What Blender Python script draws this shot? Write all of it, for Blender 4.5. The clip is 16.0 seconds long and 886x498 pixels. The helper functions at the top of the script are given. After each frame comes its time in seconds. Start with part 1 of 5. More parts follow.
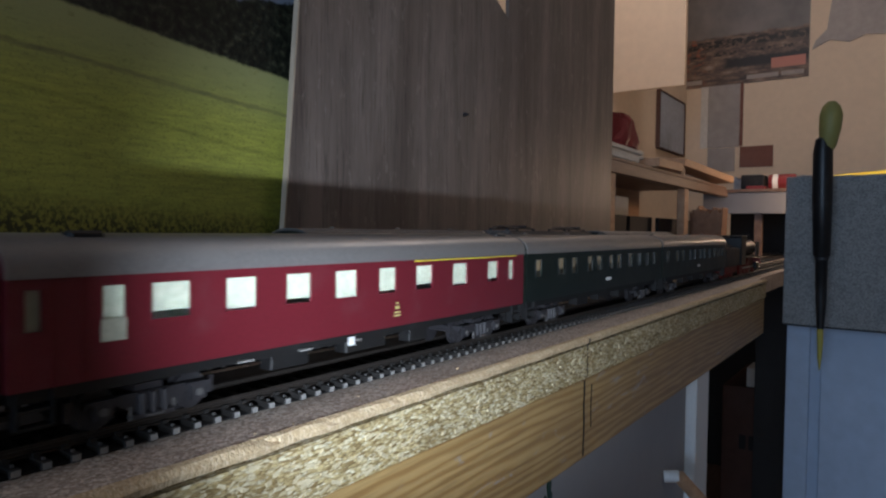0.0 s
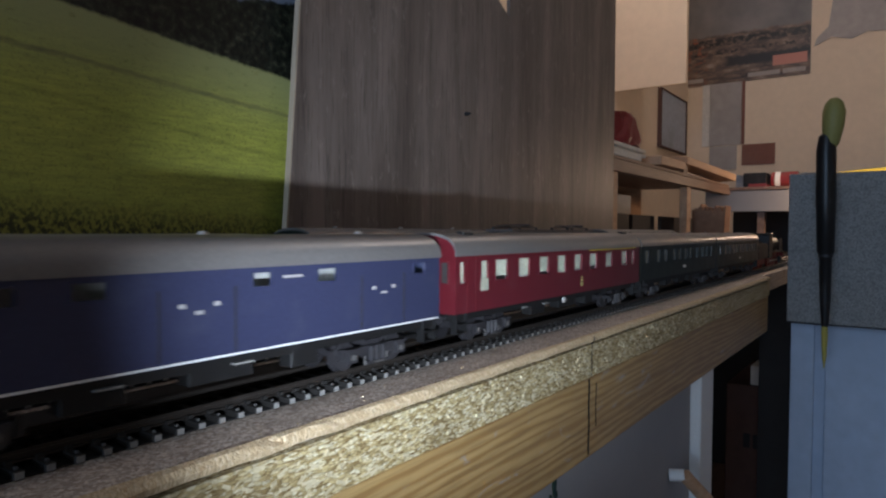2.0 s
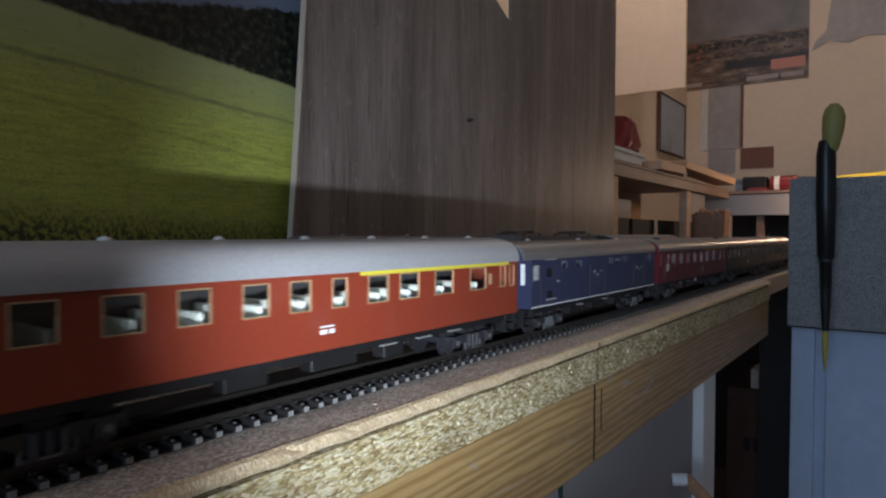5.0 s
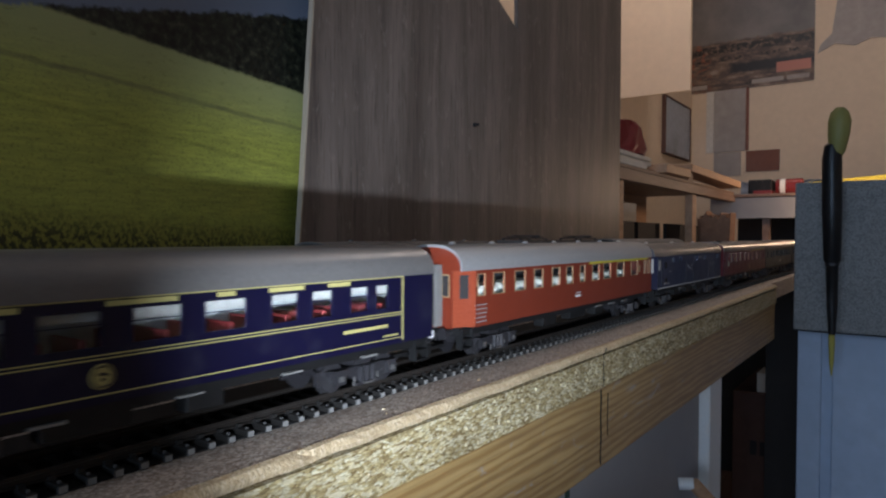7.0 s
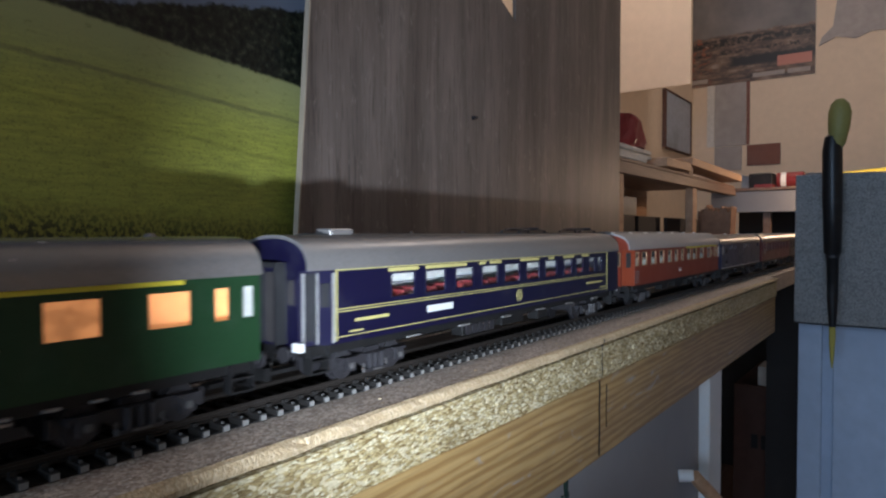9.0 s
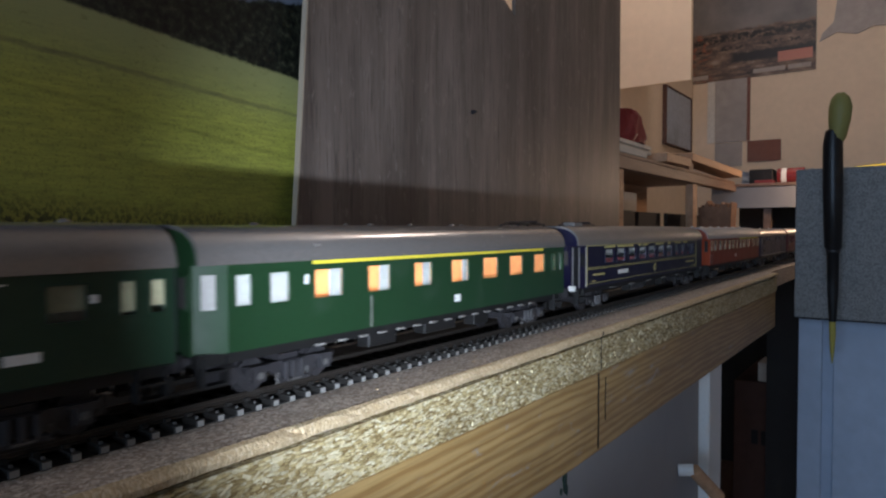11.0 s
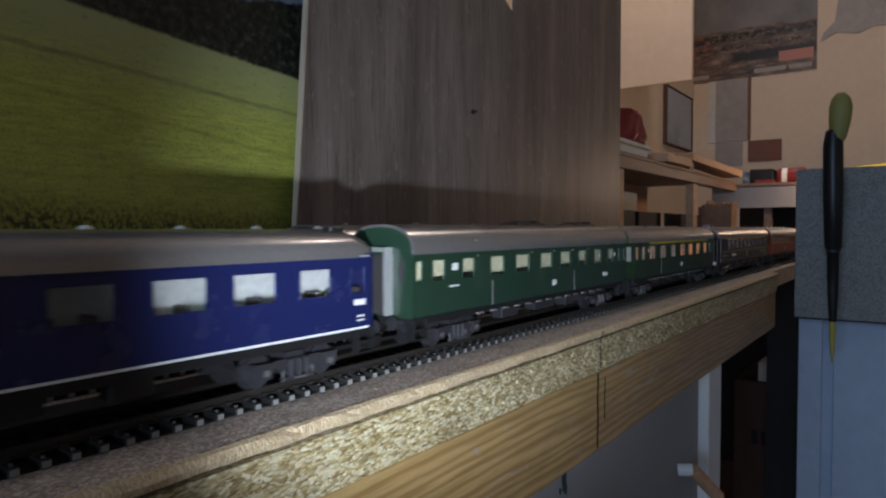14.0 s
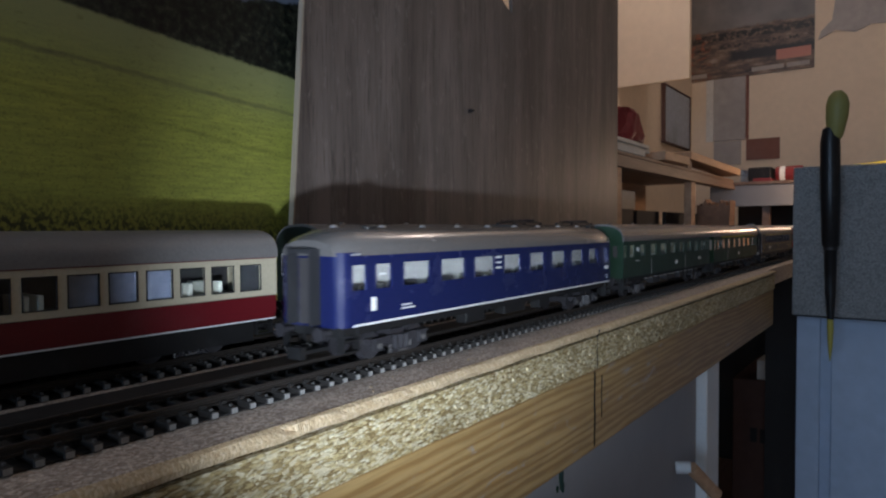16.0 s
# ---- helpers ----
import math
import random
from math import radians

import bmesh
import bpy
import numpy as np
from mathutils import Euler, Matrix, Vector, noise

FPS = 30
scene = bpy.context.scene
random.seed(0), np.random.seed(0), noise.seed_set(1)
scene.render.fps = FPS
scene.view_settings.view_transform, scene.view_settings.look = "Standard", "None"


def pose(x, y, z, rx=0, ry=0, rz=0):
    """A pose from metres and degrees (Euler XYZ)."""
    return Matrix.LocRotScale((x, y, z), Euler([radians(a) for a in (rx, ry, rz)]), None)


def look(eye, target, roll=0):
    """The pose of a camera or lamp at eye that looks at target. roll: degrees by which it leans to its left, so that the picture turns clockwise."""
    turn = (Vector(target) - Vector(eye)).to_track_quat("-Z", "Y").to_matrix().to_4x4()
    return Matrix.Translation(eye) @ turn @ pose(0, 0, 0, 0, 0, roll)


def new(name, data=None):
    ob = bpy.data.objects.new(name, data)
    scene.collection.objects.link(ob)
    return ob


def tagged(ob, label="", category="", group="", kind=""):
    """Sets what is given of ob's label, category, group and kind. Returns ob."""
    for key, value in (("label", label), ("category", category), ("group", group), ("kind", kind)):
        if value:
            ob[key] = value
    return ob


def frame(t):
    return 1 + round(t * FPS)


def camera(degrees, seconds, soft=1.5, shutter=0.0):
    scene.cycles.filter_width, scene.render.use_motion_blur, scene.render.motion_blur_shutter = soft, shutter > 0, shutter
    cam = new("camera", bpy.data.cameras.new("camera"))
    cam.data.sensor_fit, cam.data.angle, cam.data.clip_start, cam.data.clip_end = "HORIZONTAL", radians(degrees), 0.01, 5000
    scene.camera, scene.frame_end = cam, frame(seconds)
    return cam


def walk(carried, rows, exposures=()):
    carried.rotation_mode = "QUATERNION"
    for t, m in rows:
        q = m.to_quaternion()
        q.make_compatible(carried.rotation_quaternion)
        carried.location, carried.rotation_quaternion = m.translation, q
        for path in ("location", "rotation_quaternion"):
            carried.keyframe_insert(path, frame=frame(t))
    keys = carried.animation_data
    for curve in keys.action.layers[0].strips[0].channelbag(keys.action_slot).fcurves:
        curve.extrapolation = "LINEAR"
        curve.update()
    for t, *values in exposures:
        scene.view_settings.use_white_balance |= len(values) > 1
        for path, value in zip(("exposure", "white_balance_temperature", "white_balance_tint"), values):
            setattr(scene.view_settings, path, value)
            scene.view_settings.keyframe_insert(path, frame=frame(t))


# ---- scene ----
cam = camera(68.57, 16.0, soft=2.2, shutter=0.5)

# eye (m) and heading, pitch, roll (degrees) of the resting, slightly swaying camera
PATH = [
    (0.0, 0.0054, -0.1768, 0.0573, 35.31, -1.71, 0.71),
    (0.5, 0.0051, -0.1764, 0.0578, 35.41, -1.74, 0.49),
    (1.0, 0.0057, -0.1773, 0.0569, 35.40, -1.88, 0.29),
    (1.5, 0.0069, -0.1773, 0.0554, 35.41, -1.78, 0.18),
    (2.0, 0.0060, -0.1755, 0.0566, 35.48, -1.69, 0.33),
    (2.5, 0.0009, -0.1740, 0.0587, 35.74, -1.63, 0.64),
    (3.0, 0.0002, -0.1736, 0.0591, 35.66, -1.64, 0.62),
    (3.5, 0.0010, -0.1718, 0.0590, 35.38, -1.60, 0.37),
    (4.0, 0.0012, -0.1729, 0.0588, 35.28, -1.52, 0.24),
    (6.5, -0.0004, -0.1739, 0.0598, 35.64, -1.21, 0.29),
    (7.0, -0.0018, -0.1742, 0.0604, 35.78, -1.17, 0.21),
    (7.5, 0.0006, -0.1751, 0.0594, 35.71, -1.11, 0.33),
    (8.0, 0.0000, -0.1743, 0.0588, 35.93, -1.30, 0.36),
    (8.5, -0.0013, -0.1744, 0.0587, 36.03, -1.33, 0.23),
    (9.0, 0.0002, -0.1753, 0.0577, 35.89, -1.49, -0.07),
    (11.5, 0.0027, -0.1753, 0.0541, 35.95, -1.78, -0.23),
    (12.0, 0.0039, -0.1761, 0.0530, 35.91, -1.86, -0.45),
    (12.5, 0.0055, -0.1759, 0.0524, 35.83, -1.86, -0.50),
    (13.0, 0.0038, -0.1760, 0.0532, 35.88, -1.80, -0.23),
    (13.5, 0.0023, -0.1761, 0.0548, 35.99, -1.74, 0.06),
    (14.0, 0.0021, -0.1759, 0.0551, 35.97, -1.77, -0.07),
    (14.5, 0.0033, -0.1762, 0.0537, 35.90, -1.77, -0.37),
    (15.0, 0.0047, -0.1762, 0.0524, 35.84, -1.86, -0.56),
    (15.5, 0.0041, -0.1762, 0.0535, 35.81, -1.85, -0.49),
    (16.0, 0.0029, -0.1773, 0.0545, 35.90, -1.78, -0.32),
]


def cam_pose(x, y, z, yaw, pitch, roll):
    a, b = radians(yaw), radians(pitch)
    way = Vector((math.cos(a) * math.cos(b), math.sin(a) * math.cos(b), math.sin(b)))
    return look((x, y, z), Vector((x, y, z)) + way, roll)


# the camera's automatic exposure drifts by a third of a stop
EXPOSURE = [(0.0, -0.08), (1.5, 0.0), (2.5, -0.1), (4.0, -0.15), (6.5, 0.03), (7.0, -0.08), (8.0, 0.15), (9.0, 0.24), (11.5, -0.06), (12.5, -0.18), (16.0, -0.22)]
walk(cam, [(r[0], cam_pose(*r[1:])) for r in PATH], [(t, stops, 5850.0, 8.5) for t, stops in EXPOSURE])

# ---- light ----
world = bpy.data.worlds.new("sky")
scene.world = world
world.use_nodes = True
wn = world.node_tree
sky = wn.nodes.new("ShaderNodeTexSky")
sky.sky_type = "NISHITA"
sky.sun_disc = False
sky.sun_elevation, sky.sun_rotation = radians(25), radians(120)
wn.links.new(sky.outputs[0], wn.nodes["Background"].inputs[0])
wn.nodes["Background"].inputs[1].default_value = 0.05


def lamp(name, kind, energy, colour, m):
    data = bpy.data.lights.new(name, kind)
    data.energy, data.color = energy, colour
    ob = new(name, data)
    ob.matrix_world = m
    return data


# white LED lamp held low beside the camera
led = lamp("camera_light", "SPOT", 6.2, (0.84, 0.91, 1.0), look((-0.004, -0.185, 0.021), (0.4053, 0.0974, 0.0733)))
led.spot_size, led.spot_blend, led.shadow_soft_size = radians(57.0), 1.0, 0.003
# warm ceiling bulb over the far end of the room
bulb = lamp("ceiling_bulb", "POINT", 9.0, (1.0, 0.80, 0.66), pose(1.55, 0.05, 1.2))
bulb.shadow_soft_size = 0.05
# small warm lamp standing on the cross shelf, behind the chipboard panel
low = lamp("low_lamp", "POINT", 1.7, (1.0, 0.64, 0.40), pose(1.68, -0.075, 0.176))
low.shadow_soft_size = 0.02
# daylight in the window opening behind the camera's side
pane_light = lamp("window_light", "AREA", 22.0, (0.58, 0.75, 1.0), look((-2.38, -0.25, 0.35), (0.9, -0.25, 0)))
pane_light.shape, pane_light.size, pane_light.size_y = "RECTANGLE", 1.1, 0.9
scene.view_settings.exposure = 0.0

# ---- materials ----


class Nodes:
    """A principled material and short ways to add nodes to it."""

    def __init__(self, name, rough=0.6, metal=0.0, colour=None):
        self.m = bpy.data.materials.new(name)
        self.m.use_nodes = True
        self.t = self.m.node_tree
        self.p = self.t.nodes["Principled BSDF"]
        self.p.inputs["Roughness"].default_value = rough
        self.p.inputs["Metallic"].default_value = metal
        if colour:
            self.p.inputs["Base Color"].default_value = (*colour, 1)

    def add(self, kind):
        return self.t.nodes.new(kind)

    def link(self, a, b):
        self.t.links.new(a, b)

    def place(self, scale=(1, 1, 1), turn=(0, 0, 0), space="Object"):
        tc, mp = self.add("ShaderNodeTexCoord"), self.add("ShaderNodeMapping")
        mp.inputs["Scale"].default_value = scale
        mp.inputs["Rotation"].default_value = [radians(a) for a in turn]
        self.link(tc.outputs[space], mp.inputs[0])
        return mp.outputs[0]

    def noise(self, scale, detail=4, at=None, rough=0.6, distortion=0.0):
        n = self.add("ShaderNodeTexNoise")
        n.inputs["Scale"].default_value = scale
        n.inputs["Detail"].default_value = detail
        n.inputs["Roughness"].default_value = rough
        n.inputs["Distortion"].default_value = distortion
        self.link(at if at else self.place(), n.inputs["Vector"])
        return n.outputs["Fac"]

    def ramp(self, value, stops):
        r = self.add("ShaderNodeValToRGB")
        e = r.color_ramp.elements
        while len(e) < len(stops):
            e.new(0.5)
        for k, (pos, c) in enumerate(stops):
            e[k].position = pos
            e[k].color = (*c, 1)
        self.link(value, r.inputs[0])
        return r.outputs[0]

    def mix(self, fac, a, b, mode="MIX"):
        n = self.add("ShaderNodeMix")
        n.data_type, n.blend_type = "RGBA", mode
        for socket, v in ((n.inputs[0], fac), (n.inputs[6], a), (n.inputs[7], b)):
            if isinstance(v, (int, float)):
                socket.default_value = v
            elif isinstance(v, tuple):
                socket.default_value = (*v, 1)
            else:
                self.link(v, socket)
        return n.outputs[2]

    def math(self, op, a, b=0.0):
        n = self.add("ShaderNodeMath")
        n.operation = op
        for socket, v in ((n.inputs[0], a), (n.inputs[1], b)):
            if isinstance(v, (int, float)):
                socket.default_value = v
            else:
                self.link(v, socket)
        return n.outputs[0]

    def step(self, value, low, high):
        n = self.add("ShaderNodeMapRange")
        n.interpolation_type = "SMOOTHSTEP"
        n.inputs[1].default_value, n.inputs[2].default_value = low, high
        self.link(value, n.inputs[0])
        return n.outputs[0]

    def base(self, colour):
        self.link(colour, self.p.inputs["Base Color"])

    def bump(self, height, strength, distance):
        b = self.add("ShaderNodeBump")
        b.inputs["Strength"].default_value, b.inputs["Distance"].default_value = strength, distance
        self.link(height, b.inputs["Height"])
        self.link(b.outputs[0], self.p.inputs["Normal"])


def paint(name, colour, rough=0.45, metal=0.0, grain=900, dirt=0.10, relief=0.0001, vary=0.28):
    """Paint or plastic with fine speckle, broad dirt and slight relief."""
    n = Nodes(name, rough, metal)
    n.p.inputs["Specular IOR Level"].default_value = 0.32
    fine = n.noise(grain, 3)
    broad = n.noise(grain / 14, 4)
    dark = tuple(c * (1 - vary) for c in colour)
    lite = tuple(min(1, c * (1 + 0.45 * vary)) for c in colour)
    c = n.mix(fine, dark, lite)
    dusty = tuple(c * (1 - dirt) + 0.12 * dirt for c in colour)
    n.base(n.mix(n.step(broad, 0.5, 0.75), c, dusty))
    rr = n.add("ShaderNodeMapRange")
    rr.inputs[3].default_value, rr.inputs[4].default_value = max(0.05, rough - 0.12), min(1, rough + 0.15)
    n.link(broad, rr.inputs[0])
    n.link(rr.outputs[0], n.p.inputs["Roughness"])
    n.bump(fine, 0.25, relief)
    return n.m


def wood(name, dark, lite, scale=(6, 90, 90), rough=0.6, relief=0.0006, hard=0.2):
    """Grain along the x axis of the mesh."""
    n = Nodes(name, rough)
    at = n.place(scale)
    g = n.noise(1.0, 6, at, 0.65, 0.6)
    fine = n.noise(5.0, 3, at)
    c = n.ramp(g, [(0.5 - hard, dark), (0.5 + hard, lite)])
    n.base(n.mix(n.math("MULTIPLY", fine, 0.55), c, tuple(x * 0.55 for x in dark)))
    n.bump(fine, 0.35, relief)
    return n.m


def pine_beam():
    """Planed pine: long growth rings, fine fibre, grey scuffs and a few dark dents."""
    n = Nodes("pine_beam", 0.5)
    at = n.place((5.0, 60, 62))
    w = n.add("ShaderNodeTexWave")
    w.wave_type, w.bands_direction = "BANDS", "Z"
    for k, v in (("Scale", 1.15), ("Distortion", 11.0), ("Detail", 4.0), ("Detail Scale", 0.8), ("Detail Roughness", 0.6)):
        w.inputs[k].default_value = v
    n.link(at, w.inputs["Vector"])
    fibre = n.noise(1.0, 4, n.place((30, 700, 900)))
    broad = n.noise(1.0, 3, n.place((9, 40, 40)))
    c = n.ramp(w.outputs["Fac"], [(0.10, (0.30, 0.175, 0.058)), (0.5, (0.40, 0.255, 0.092)), (0.9, (0.45, 0.30, 0.118))])
    c = n.mix(n.math("MULTIPLY", n.step(fibre, 0.45, 0.7), 0.4), c, (0.17, 0.10, 0.04))
    c = n.mix(n.math("MULTIPLY", n.step(broad, 0.5, 0.75), 0.5), c, (0.24, 0.14, 0.055))
    scuff = n.noise(1.0, 6, n.place((26, 120, 75), (0, 24, 0)), 0.7, 1.2)
    c = n.mix(n.math("MULTIPLY", n.step(scuff, 0.60, 0.68), 0.75), c, (0.36, 0.335, 0.31))
    n.base(c)
    n.bump(fibre, 0.3, 0.0004)
    return n.m


def plywood():
    """Dark veneer with upright pores, pale flecks and broad cloudy stains."""
    n = Nodes("walnut_plywood", 0.5)
    g = n.noise(1.0, 6, n.place((34, 34, 2.6)), 0.65, 0.5)
    pore = n.noise(1.0, 4, n.place((420, 420, 22)), 0.7)
    fleck = n.noise(1.0, 3, n.place((150, 150, 60)), 0.7)
    cloud = n.noise(7, 5)
    c = n.ramp(g, [(0.34, (0.105, 0.082, 0.070)), (0.66, (0.225, 0.184, 0.160))])
    c = n.mix(n.math("MULTIPLY", n.step(pore, 0.50, 0.72), 0.7), c, (0.055, 0.042, 0.036))
    c = n.mix(n.math("MULTIPLY", n.step(fleck, 0.58, 0.72), 0.45), c, (0.31, 0.27, 0.24))
    n.base(n.mix(n.math("MULTIPLY", n.step(cloud, 0.45, 0.72), 0.35), c, (0.105, 0.085, 0.075)))
    n.bump(pore, 0.3, 0.0002)
    return n.m


def chip_mat(name, stops, size, stretch=(1, 1, 1), rough=0.75, relief=0.0012, dark=0.35):
    """Pressed wood chips: cells of differing tint with dark seams."""
    n = Nodes(name, rough)
    at = n.place(stretch)
    warp = n.add("ShaderNodeVectorMath")
    warp.operation = "MULTIPLY_ADD"
    nz = n.add("ShaderNodeTexNoise")
    nz.inputs["Scale"].default_value = 520
    n.link(at, nz.inputs["Vector"])
    n.link(nz.outputs["Color"], warp.inputs[0])
    warp.inputs[1].default_value = (0.0018, 0.0018, 0.0018)
    n.link(at, warp.inputs[2])
    v = n.add("ShaderNodeTexVoronoi")
    v.inputs["Scale"].default_value = 1 / size
    n.link(warp.outputs[0], v.inputs["Vector"])
    sep = n.add("ShaderNodeSeparateColor")
    n.link(v.outputs["Color"], sep.inputs[0])
    c = n.ramp(sep.outputs[0], stops)
    big = n.noise(40, 4)
    seam = n.step(v.outputs["Distance"], 0.35, 0.75)
    c = n.mix(n.math("MULTIPLY", seam, dark), c, tuple(x * 0.3 for x in stops[0][1]))
    speck = n.noise(0.9 / size, 3, at)
    c = n.mix(n.math("MULTIPLY", n.step(speck, 0.52, 0.68), 0.45), c, tuple(x * 0.5 for x in stops[0][1]))
    n.base(n.mix(n.math("MULTIPLY", n.step(big, 0.45, 0.7), 0.35), c, tuple(x * 0.7 for x in stops[0][1])))
    n.bump(n.math("ADD", sep.outputs[1], n.math("MULTIPLY", seam, -0.8)), 0.7, relief)
    return n.m


def glow(name, colour, strength):
    n = Nodes(name, 0.6, 0, colour)
    v = n.noise(160, 3)
    n.link(n.ramp(v, [(0.35, tuple(c * 0.45 for c in colour)), (0.62, colour)]), n.p.inputs["Emission Color"])
    n.p.inputs["Emission Strength"].default_value = strength
    return n.m


def glass(name, tint=(0.93, 0.97, 0.96)):
    n = Nodes(name, 0.03, 0, tint)
    n.p.inputs["Transmission Weight"].default_value = 1.0
    n.p.inputs["IOR"].default_value = 1.3
    return n.m


